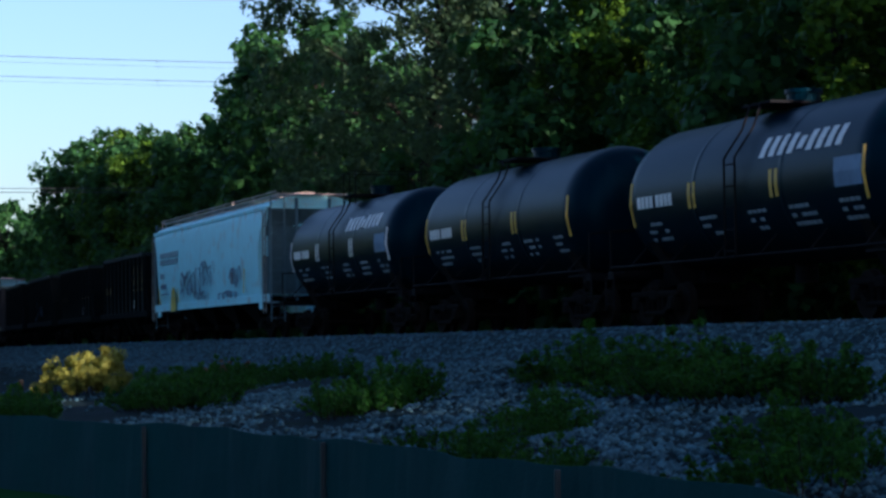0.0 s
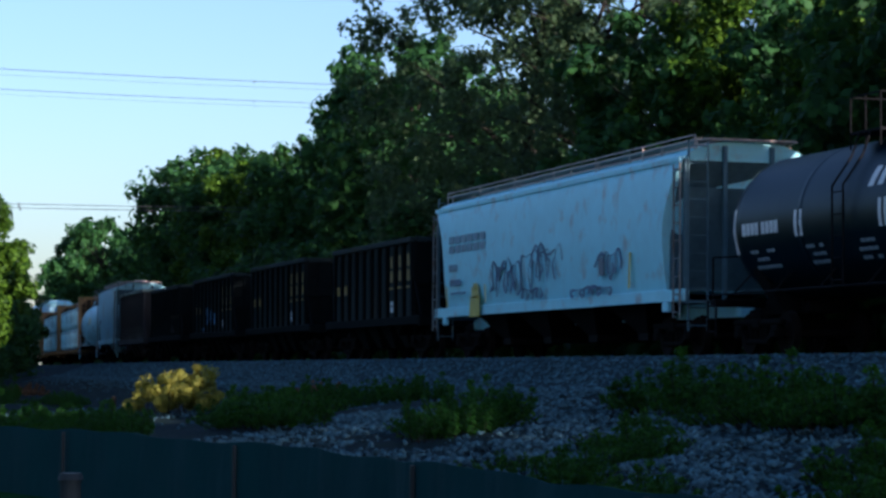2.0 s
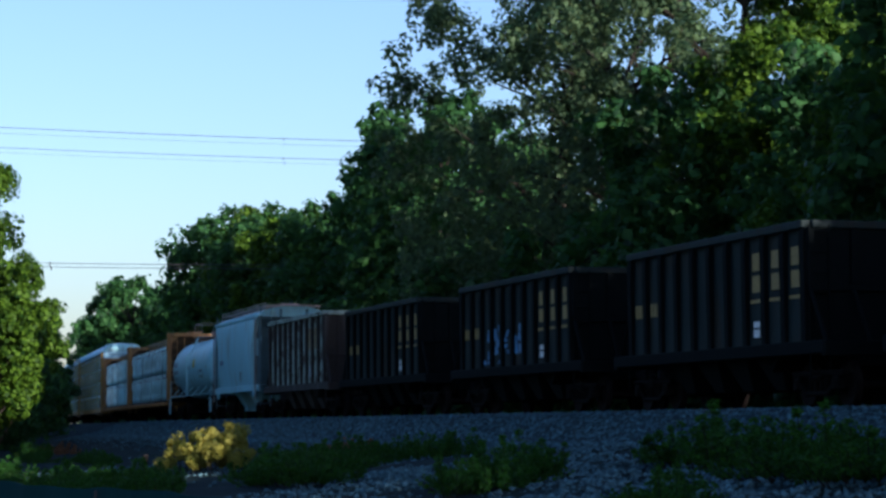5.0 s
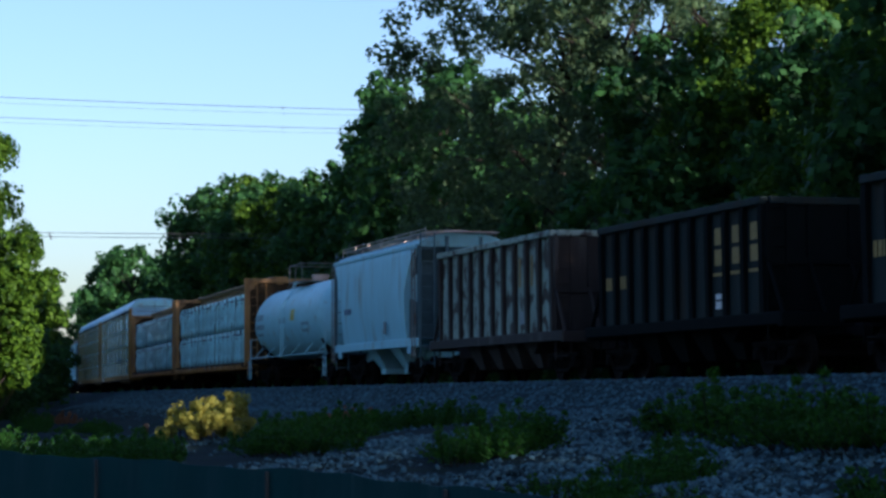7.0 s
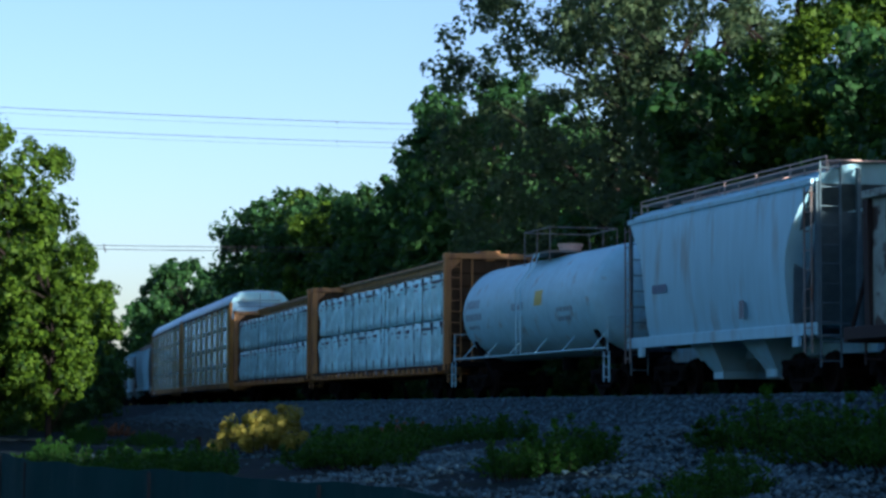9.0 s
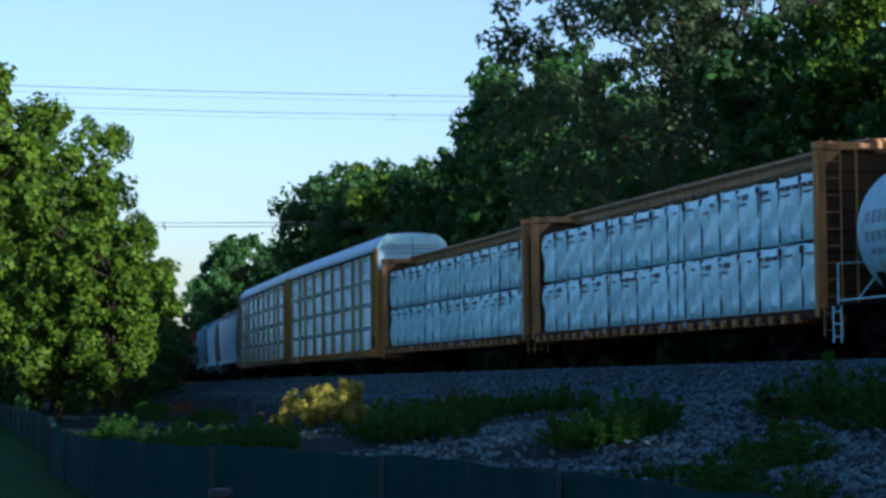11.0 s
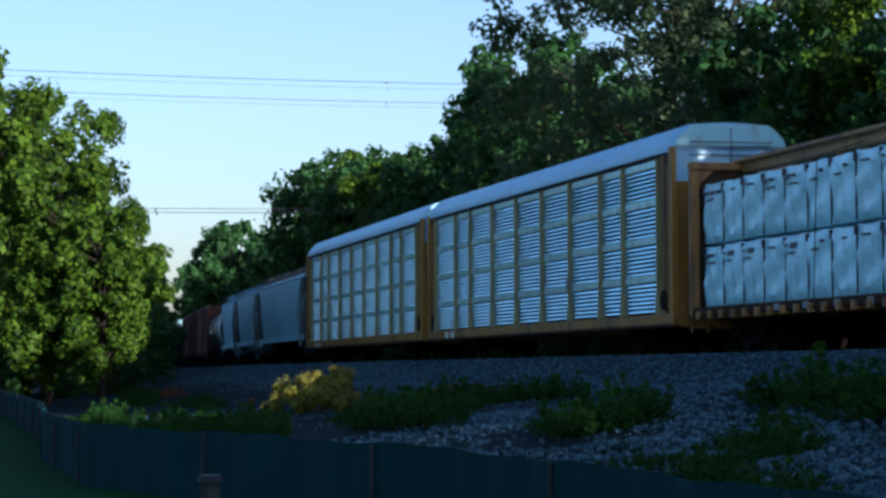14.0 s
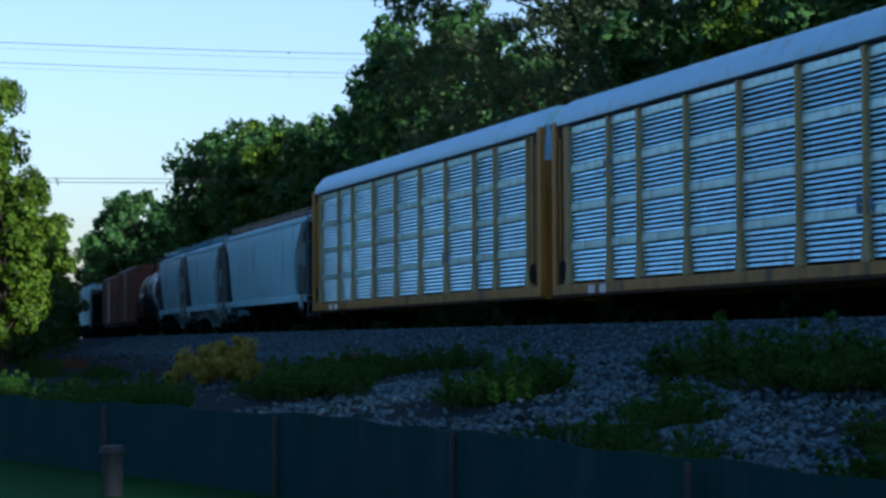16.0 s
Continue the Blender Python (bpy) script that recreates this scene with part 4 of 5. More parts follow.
def boxcar(name, left, right, label, paint, top):
    ob, half = car(name, left, right, label, "boxcar", 1.8, 0.6)
    prof = [(-1.5, 1.0), (-1.5, top - 0.25), (-1.4, top - 0.12), (0, top), (1.4, top - 0.12), (1.5, top - 0.25), (1.5, 1.0)]
    part("body", Shape().loft([[(x, y, z) for y, z in prof] for x in (-half, half)]), paint, ob)
    rib = Shape().box(-0.06, 0.06, -0.05, 0.02, 1.0, top - 0.25, bevel=0.01).mesh("rib", paint)
    for x in np.linspace(-half + 0.1, half - 0.1, 15):
        for k in (0, 180):
            part("rib", rib, None, ob, at=pose(x, -1.5 if k == 0 else 1.5, 0, 0, 0, k))
    part("door", Shape().box(-1.4, 1.4, -1.57, -1.50, 1.05, top - 0.4, bevel=0.02), paint, ob)
    for d in (-1, 1):
        e = Shape()
        for z in np.arange(1.2, top - 0.3, 0.3):
            e.box(min(d * half, d * (half + 0.06)), max(d * half, d * (half + 0.06)), -1.4, 1.4, z, z + 0.12, bevel=0.02)
        part("end_wall", e, paint, ob)
        part("end_ladder", ladder(d * (half + 0.1), -1.2, 0.5, top, 0.42, False), paint, ob)
    part("sill", Shape().box(-half, half, -1.45, 1.45, 0.75, 1.0), DARKSTEEL, ob)
    return ob


# ---- the train, front to rear ----
BLACKTANK = "black tank car with white stencil bars and stripes"
tank_car("tank_car", 60.5, 71.4, "black tank car with yellow stripes and white bars", BLACK, 1.47, 2.55, MARKYEL, railed=False)
tank_car("tank_car", 47.3, 58.2, "black tank car with yellow stripes on its side", BLACK, 1.47, 2.55, MARKYEL, name_bars=False, railed=False)
tank_car("tank_car", 34.1, 45.1, BLACKTANK, BLACK, 1.47, 2.55, MARK)

hrng = random.Random(21)


def scrawl(x, z, w, h, turns, thick):
    """One flowing spray-can stroke: a flat ribbon that loops along the side."""
    n, ph = 14 * turns, hrng.uniform(0, 6)
    pts = []
    for i in range(n + 1):
        u = i / n
        a = 6.283 * turns * u + ph
        pts.append((x + w * u + 0.22 * w / turns * math.sin(a * 1.0) * 2.2, z + h * (0.5 + 0.42 * math.cos(a) + 0.16 * math.sin(2.3 * a + ph))))
    s = Shape()
    for yy, flip in ((-1.62, 1), (-1.60, -1)):
        rows = []
        for i, (px, pz) in enumerate(pts):
            qx, qz = pts[min(i + 1, n)]
            rx_, rz_ = pts[max(i - 1, 0)]
            dx, dz = qx - rx_, qz - rz_
            k = thick * (0.7 + 0.5 * math.sin(i * 0.6)) / (math.hypot(dx, dz) + 1e-6)
            rows.append([(px - dz * k, yy, pz + dx * k), (px + dz * k, yy, pz - dx * k)])
        s.loft(rows, closed=False, caps=False)
    return s


letters = []
for i in range(6):
    x = -7.55 + i * 0.56
    letters += [(x + 0.2, 3.16, 0.46, 0.20, 0.03), (x + 0.2, 2.90, 0.46, 0.20, 0.03)]
letters += [(-7.5 + i * 0.2, 2.38, 0.14, 0.2, 0) for i in range(4)]
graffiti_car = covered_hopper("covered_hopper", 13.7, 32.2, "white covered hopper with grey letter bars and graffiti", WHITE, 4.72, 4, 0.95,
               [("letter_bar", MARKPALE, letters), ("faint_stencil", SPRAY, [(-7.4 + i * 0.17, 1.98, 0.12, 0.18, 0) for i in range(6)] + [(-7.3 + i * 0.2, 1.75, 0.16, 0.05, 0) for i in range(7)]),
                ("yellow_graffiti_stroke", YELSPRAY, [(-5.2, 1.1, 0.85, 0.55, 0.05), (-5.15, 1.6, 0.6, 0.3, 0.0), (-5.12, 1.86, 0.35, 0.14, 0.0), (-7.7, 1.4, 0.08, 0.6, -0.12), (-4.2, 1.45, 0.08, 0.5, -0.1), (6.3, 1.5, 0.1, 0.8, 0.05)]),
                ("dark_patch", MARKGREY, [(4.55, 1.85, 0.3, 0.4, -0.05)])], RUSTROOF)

for x, z, w, h, turns, thick in ((-3.9, 1.62, 1.1, 0.85, 2, 0.045), (-3.0, 1.6, 1.0, 0.9, 2, 0.05), (-2.2, 1.7, 0.9, 0.7, 2, 0.04), (-1.2, 1.75, 1.8, 1.0, 3, 0.03), (0.1, 1.9, 1.5, 0.8, 3, 0.025), (-1.4, 1.45, 1.8, 0.26, 5, 0.035),
                             (4.3, 1.75, 1.0, 0.6, 2, 0.03), (5.0, 1.9, 0.7, 0.5, 2, 0.03), (2.6, 1.42, 2.4, 0.18, 4, 0.04), (-0.6, 2.2, 1.2, 0.5, 2, 0.02)):
    part("graffiti_stroke", scrawl(x, z, w, h, turns, thick), SPRAY, graffiti_car, "dark blue spray-paint scrawl")

mid, step = rib_gaps(4.875)
def coal_marks(extra=()):
    yl = []
    for i in (7, 8, 9):
        x = mid[i]
        yl += [(x, 2.34, 0.40, 0.34, 0), (x, 2.78, 0.40, 0.36, 0)]
        yl += [(x, 2.12, 0.6, 0.07, 0)]
    yl += [(mid[0] + k * 0.2, 2.1, 0.14, 0.3, 0) for k in (-1, 0, 1)] + [(mid[1] + k * 0.2, 2.1, 0.14, 0.3, 0) for k in (-1, 0, 1)]
    return [("letter_bar", FADEDYEL, yl), ("small_placard", MARK, [(mid[7], 1.42, 0.3, 0.16, 0), (mid[7], 1.62, 0.3, 0.12, 0)])] + list(extra)


grng = random.Random(5)
blue = []
for i in (2, 3, 4, 5):
    for _ in range(9):
        blue.append((mid[i] + grng.uniform(-0.3, 0.3), grng.uniform(1.35, 2.2), grng.uniform(0.08, 0.3), grng.uniform(0.06, 0.35), grng.uniform(-0.2, 0.2)))
for left, extra in ((1.35, ()), (-12.7, ()), (-26.62, (("blue_graffiti_stroke", BLUESPRAY, blue),)), (-40.9, ())):
    open_hopper("coal_hopper", left, left + 9.75, "black ribbed coal hopper with blue graffiti" if extra else "black ribbed coal hopper with yellow letter bars", COAL, 3.62, coal_marks(extra), rib_paint=COALRIB)
mid, step = rib_gaps(5.3)
open_hopper("coal_hopper", -55.1, -44.5, "rust-stained pale open hopper with dark ribs", RUSTED, 3.85,
            [("letter_bar", FADEDYEL, [(mid[i] + k, 2.5, 0.14, 0.8, 0) for i in (7, 8) for k in (-0.2, 0.2)]), ("small_placard", MARKDIM, [(mid[7], 1.5, 0.4, 0.35, 0)])], rib_paint=RUSTRIB)
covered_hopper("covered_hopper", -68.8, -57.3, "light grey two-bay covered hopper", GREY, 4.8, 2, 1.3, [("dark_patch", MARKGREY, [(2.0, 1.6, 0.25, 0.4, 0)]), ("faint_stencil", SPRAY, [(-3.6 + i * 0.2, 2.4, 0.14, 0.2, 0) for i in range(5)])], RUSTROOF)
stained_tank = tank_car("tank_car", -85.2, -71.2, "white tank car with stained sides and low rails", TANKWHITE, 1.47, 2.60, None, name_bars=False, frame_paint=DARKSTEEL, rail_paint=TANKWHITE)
for x0, n, z, h in ((-5.9, 5, 2.72, 0.26), (-5.9, 6, 2.36, 0.2), (-5.7, 4, 2.1, 0.1), (-0.9, 4, 2.5, 0.2), (3.4, 5, 2.3, 0.12), (3.4, 4, 2.05, 0.12)):
    for i in range(n):
        part("stencil_bar", curved_bars([(x0 + i * 0.3, z, 0.2, h, 0)], 1.47, 2.60), MARKPALE, stained_tank)
part("placard", curved_bars([(1.6, 2.55, 0.7, 0.42, 0)], 1.47, 2.60), YELSPRAY, stained_tank, "yellowed placard")
centerbeam("centerbeam_flatcar", -109.6, -86.6, "tan centre-beam flatcar loaded with white-wrapped lumber")
centerbeam("centerbeam_flatcar", -133.4, -110.4, "tan centre-beam flatcar loaded with white-wrapped lumber")
autorack("autorack", -161.7, -134.4, "yellow autorack with galvanised slotted side panels")
autorack("autorack", -190.3, -162.6, "yellow autorack with galvanised slotted side panels")
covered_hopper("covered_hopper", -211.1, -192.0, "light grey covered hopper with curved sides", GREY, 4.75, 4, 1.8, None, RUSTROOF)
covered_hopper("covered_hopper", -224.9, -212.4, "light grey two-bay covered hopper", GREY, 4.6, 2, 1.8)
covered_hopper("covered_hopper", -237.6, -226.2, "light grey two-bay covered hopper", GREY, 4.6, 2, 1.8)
far_tank = tank_car("tank_car", -251.5, -240.0, "black tank car with a white end band", BLACK, 1.47, 2.55, MARK, name_bars=False)
part("end_band", Shape().loft([[(x, r * math.cos(k * math.pi / 24), 2.55 + r * math.sin(k * math.pi / 24)) for k in range(48)] for x, r in ((3.6, 1.47), (3.6, 1.482), (5.0, 1.482), (5.0, 1.47))], caps=False), TANKWHITE, far_tank, "white band round the tank end", smooth=True)
boxcar("boxcar", -268.6, -253.4, "oxide-red steel boxcar with ribbed sides", RED, 4.6)
boxcar("boxcar", -285.2, -270.0, "dark red-brown steel boxcar with ribs", RED, 4.5)
open_hopper("coal_hopper", -299.0, -288.2, "black ribbed coal hopper", COAL, 3.62, rib_paint=COALRIB)
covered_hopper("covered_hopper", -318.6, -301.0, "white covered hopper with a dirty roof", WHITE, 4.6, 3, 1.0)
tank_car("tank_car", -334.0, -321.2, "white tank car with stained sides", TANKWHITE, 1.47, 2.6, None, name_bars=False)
for left in (-348.5, -362.5, -376.5):
    open_hopper("coal_hopper", left, left + 10.5, "black ribbed coal hopper", COAL, 3.62, rib_paint=COALRIB)

# ---- foliage ----
def leaf_cloud(rng, centres, radii, counts, size, flat=0.75, droop=0.25, tufts=0):
    """Many folded leaves round the given clump centres, gathered in tufts; numpy arrays of corners and faces."""
    V, F = [], []
    base = 0
    for c, r, n in zip(centres, radii, counts):
        d = rng.normal(size=(n, 3))
        d /= np.linalg.norm(d, axis=1)[:, None]
        if tufts:
            way = rng.normal(size=(tufts, 3)) + np.array([0, 0, 0.25])
            way /= np.linalg.norm(way, axis=1)[:, None]
            way = way * ((0.5 + 0.32 * rng.random((tufts, 1))) if tufts > 7 else (0.55 + 0.4 * rng.random((tufts, 1))))
            pick = rng.integers(0, tufts, n)
            out = way[pick]
            rad = r * ((0.36 if tufts > 7 else 0.29) + 0.2 * rng.random(tufts))[pick] * (0.55 + 0.45 * rng.random(n))
            p = np.asarray(c) + (out * r + d * rad[:, None]) * np.array([1, 1, flat])
            nrm = d + 0.5 * out + rng.normal(size=(n, 3)) * 0.34 + np.array([0, 0, 0.25])
        else:
            rad = r * (0.55 + 0.45 * rng.random(n)) ** 0.8
            p = np.asarray(c) + d * rad[:, None] * np.array([1, 1, flat])
            nrm = d * 1.0 + rng.normal(size=(n, 3)) * 0.38 + np.array([0, 0, 0.3])
        nrm /= np.linalg.norm(nrm, axis=1)[:, None]
        up = np.cross(nrm, rng.normal(size=(n, 3)))
        up /= np.linalg.norm(up, axis=1)[:, None] + 1e-9
        sd = np.cross(nrm, up)
        s = size * (0.6 + 0.8 * rng.random(n))[:, None]
        a, b = p - up * s * 0.6, p + up * s * 0.6
        l = p - sd * s * 0.42 - nrm * s * droop * 0.5
        q = p + sd * s * 0.42 - nrm * s * droop * 0.5
        V.append(np.stack([a, q, b, l], 1).reshape(-1, 3))
        i = base + np.arange(n) * 4
        F.append(np.concatenate([np.stack([i, i + 1, i + 2], 1), np.stack([i, i + 2, i + 3], 1)]))
        base += n * 4
    return np.concatenate(V), np.concatenate(F)


def fast_mesh(name, V, F, material):
    me = bpy.data.meshes.new(name)
    k = F.shape[1]
    me.vertices.add(len(V))
    me.vertices.foreach_set("co", V.astype(np.float32).ravel())
    me.loops.add(F.size)
    me.loops.foreach_set("vertex_index", F.astype(np.int32).ravel())
    me.polygons.add(len(F))
    me.polygons.foreach_set("loop_start", np.arange(len(F), dtype=np.int32) * k)
    me.materials.append(material)
    me.update(calc_edges=True)
    return me


def tree_meshes(seed, height, spread, low, clumps, leaves, size, material, puff=1.0, tufts=9):
    """Trunk with forking limbs, and a crown of leaf clumps set on the limbs' ends; the outline is uneven."""
    rng = np.random.default_rng(seed)
    s = Shape()
    lean = rng.normal(size=2) * 0.25
    r0 = 0.018 * height
    pts = [Vector((lean[0] * k, lean[1] * k, height * 0.82 * k / 5)) + Vector((rng.normal() * 0.12 * k / 3, rng.normal() * 0.12 * k / 3, 0)) for k in range(6)]
    for k in range(5):
        s.tube(pts[k], pts[k + 1], r0 * (1 - 0.16 * k), 9, r2=r0 * (1 - 0.16 * (k + 1)), caps=False)
    centres, radii, counts = [], [], []
    for i in range(clumps):
        t = (i + rng.random()) / clumps
        z = height * (low + (0.97 - low) * t)
        u = (z / height - low) / (1 - low)
        shape = spread * (0.35 + 1.25 * u ** 0.6 * (1 - u) ** 0.62) * (0.72 + 0.5 * rng.random())
        a = i * 2.399 + rng.normal() * 0.5
        rad = shape * (0.35 + 0.6 * rng.random() ** 0.6)
        c = Vector((math.cos(a) * rad, math.sin(a) * rad, z + rng.normal() * 0.3))
        cr = puff * spread * (0.17 + 0.16 * rng.random()) * (1 - 0.35 * u)
        centres.append(tuple(c))
        radii.append(cr)
        counts.append(max(20, int(leaves / clumps * (cr / (spread * 0.25)) ** 1.6)))
        if i % 2 == 0:
            k = min(4, int(5 * max(0.05, (z / height - 0.12)) / 0.82))
            a0 = pts[k].lerp(pts[k + 1], 0.3)
            tip = a0.lerp(c, 0.8)
            mid_ = a0.lerp(tip, 0.5) + Vector((0, 0, 0.08 * rad))
            s.tube(a0, mid_, r0 * 0.28, 6, r2=r0 * 0.15, caps=False)
            s.tube(mid_, tip, r0 * 0.15, 5, r2=r0 * 0.04, caps=False)
    V, F = leaf_cloud(rng, centres, radii, counts, size, 1.0, tufts=tufts)
    return s.mesh("trunk", BARK, True), fast_mesh("crown", V, F, material)


TREES = {
    "oak": tree_meshes(1, 18.0, 6.0, 0.12, 84, 30000, 0.27, LEAF, 1.2),
    "maple": tree_meshes(2, 17.0, 5.2, 0.08, 72, 11000, 0.42, LEAFDARK, 1.3),
    "limemaple": tree_meshes(12, 17.0, 5.4, 0.13, 80, 28000, 0.27, LEAF, 1.2),
    "locust": tree_meshes(3, 23.0, 6.4, 0.16, 76, 36000, 0.18, LEAFFINE, 0.97, 7),
    "poplar": tree_meshes(4, 17.5, 4.2, 0.12, 68, 19000, 0.31, LEAF, 1.3),
    "gum": tree_meshes(5, 20.0, 5.6, 0.10, 82, 14000, 0.40, LEAFDARK, 1.25),
    "shadeoak": tree_meshes(7, 18.0, 5.8, 0.08, 74, 15000, 0.38, LEAFDARK, 1.35),
    "young": tree_meshes(6, 8.0, 3.4, 0.03, 45, 3400, 0.34, LEAFDARK, 1.2),
    "sapling": tree_meshes(16, 9.5, 3.2, 0.20, 54, 16000, 0.20, LEAF, 1.2),
    "coarse": tree_meshes(8, 20.0, 6.0, 0.08, 60, 3600, 0.82, LEAFDARK, 1.2, 0),
    "shadecrown": tree_meshes(10, 23.0, 5.0, 0.60, 50, 5000, 0.55, LEAFDARK, 1.0),
    "far": tree_meshes(9, 18.0, 5.8, 0.08, 74, 7000, 0.55, LEAFDARK, 1.3),
}


def tree(kind, x, y, scale=1.0, turn=0.0, label="tall broad-leaved tree with a dark green crown", tall=1.0):
    ob = tagged(new("tree"), label, "tree", group="trees along the railway")
    ob.matrix_basis = pose(x, y, float(land(x, y)) - 0.15, 0, 0, turn) @ Matrix.Diagonal((scale, scale, scale * tall, 1))
    part("trunk", TREES[kind][0], None, ob)
    part("crown", TREES[kind][1], None, ob)
    return ob


def clump_meshes(seed, count, spread, height, leaves, size, material, levels=((0.45, 0.9), (0.75, 1.0), (1.0, 0.7))):
    """A low plant: thin stems with leaves in tufts."""
    rng = np.random.default_rng(seed)
    s, centres, radii, counts = Shape(), [], [], []
    for i in range(count):
        a, r = rng.random() * 6.283, spread * math.sqrt(rng.random())
        h = height * (0.35 + 0.65 * rng.random()) * (1 - 0.45 * (r / spread) ** 2)
        foot = Vector((math.cos(a) * r * 0.7, math.sin(a) * r * 0.7, -0.05))
        tip = Vector((math.cos(a) * r, math.sin(a) * r, h))
        s.tube(foot, tip, 0.012, 4, r2=0.005, caps=False)
        for t, k in levels:
            c = foot.lerp(tip, t)
            centres.append((c.x, c.y, max(c.z, 0.06)))
            radii.append(height * 0.13 * k * (0.5 + 1.0 * rng.random()))
            counts.append(max(4, leaves // (count * 3)))
    V, F = leaf_cloud(rng, centres, radii, counts, size, 0.9)
    return s.mesh("stems", BARK), fast_mesh("leaves", V, F, material)


WEEDS = [clump_meshes(31, 30, 0.95, 0.66, 1900, 0.055, WEED), clump_meshes(32, 36, 1.25, 0.46, 2100, 0.05, WEED), clump_meshes(33, 18, 0.65, 1.05, 1500, 0.06, WEED)]
SHRUBS = [clump_meshes(41, 8, 0.62, 1.35, 1300, 0.12, SHRUB, ((0.72, 0.9), (0.99, 1.25))), clump_meshes(42, 7, 0.55, 1.4, 1150, 0.12, SHRUB, ((0.7, 0.9), (0.99, 1.25)))]
DRYS = [clump_meshes(51, 14, 0.7, 0.55, 800, 0.08, DRY)]


def plant(kinds, k, x, y, scale, label, category, name, turn=0.0, group="weeds on the bank"):
    ob = tagged(new(name), label, category, group=group)
    ob.matrix_basis = pose(x, y, float(rough_land(x, y)), 0, 0, turn) @ Matrix.Diagonal((scale, scale, scale, 1))
    tagged(part("stem_tuft", kinds[k][0], None, ob), "thin brown stems", kind="stuff")
    tagged(part("foliage", kinds[k][1], None, ob), "small leaves in tufts", kind="stuff")
    return ob


# ---- woods behind the track; the gap to the right lets the low sun through ----
prng = random.Random(12)
woods = [("oak", -54, 33.5, 0.7), ("oak", -67.5, 31.0, 0.74), ("limemaple", -73, 35.0, 0.95), ("locust", -77, 31.8, 0.92), ("locust", -83, 31.5, 1.0), ("locust", -90, 32, 1.06),
         ("locust", -97, 31, 1.08), ("shadeoak", -70.5, 28.2, 0.66), ("shadeoak", -62, 29.5, 0.64), ("shadeoak", -106, 36, 0.62), ("shadeoak", -115, 33, 0.96), ("gum", -125, 33.5, 0.86), ("maple", -136, 34, 0.9),
         ("shadeoak", -147, 34.5, 0.82), ("poplar", -155, 35, 0.86), ("poplar", -163, 35, 0.9), ("shadeoak", -171, 35.5, 0.92), ("poplar", -180, 36, 1.0), ("shadeoak", -190, 35.8, 1.0),
         ("maple", -205, 39, 0.8), ("shadeoak", -220, 40, 0.8), ("poplar", -236, 40.5, 0.85), ("shadeoak", -258, 37.5, 0.95), ("maple", -266, 40, 0.95), ("shadeoak", -280, 42, 0.85),
         ("gum", -296, 43, 0.85), ("shadeoak", -312, 44, 0.9), ("maple", -330, 46, 0.9), ("shadeoak", -350, 47, 0.9)]
for kind, x, y, sc in woods:
    tree("far" if x < -215 else kind, x, y, sc, prng.uniform(0, 360), "tall airy tree with fine grey-green leaves" if kind == "locust" else "tall broad-leaved tree with a dark green crown")
for i, x in enumerate(np.arange(-126, -300, -8.5)):
    tree("coarse", x + prng.uniform(-2, 2), track_y(x) + 19 + prng.uniform(-2, 2), prng.uniform(0.78, 0.9), prng.uniform(0, 360), "broad-leaved tree deeper in the wood")
for i, x in enumerate(np.arange(-54, -260, -5.2)):
    tree("young", x + prng.uniform(-1.5, 1.5), track_y(x) + 7.4 + prng.uniform(-0.6, 1.4), prng.uniform(0.7, 1.05), prng.uniform(0, 360), "young leafy tree at the edge of the wood")
for x, y, sc in ((-50, 27.2, 0.70), (-56, 28.2, 0.60), (-45, 27.4, 0.70)):
    tree("shadeoak" if x == -50 else "limemaple", x, y, sc, prng.uniform(0, 360))
# out-of-view trees down to the high crown, added to shade bank and train
for x, y, sc in ((-37, 27.4, 0.66), (-6, 30, 0.55), (2, 30.5, 0.75), (12, 31, 0.8), (-33, 33.5, 0.8), (-29, 27.6, 0.48), (-24.5, 29.0, 0.43), (26, 33, 0.84), (34, 31, 0.88), (42, 34, 0.95), (54, 32, 1.15), (68, 33, 1.15), (82, 31, 1.1)):
    tree("coarse", x, y, sc, prng.uniform(0, 360))
for i, x in enumerate(np.arange(-22, 24, 4.2)):
    tree("young", x, 28.6 + prng.uniform(-0.6, 0.8), prng.uniform(0.95, 1.1) , prng.uniform(0, 360), "young leafy tree at the edge of the wood")
for x, y, sc in ((-27, 27.4, 1.12), (-24, 28.3, 1.12), (-20.5, 29.3, 1.12)):
    tree("young", x, y, sc, prng.uniform(0, 360), "young leafy tree at the edge of the wood")
# unseen tree whose crown keeps the sun off the autorack roofs
tree("shadecrown", -23, 28.8, 1.0, 40, "unseen tree with a high dark crown, added to shade the train")
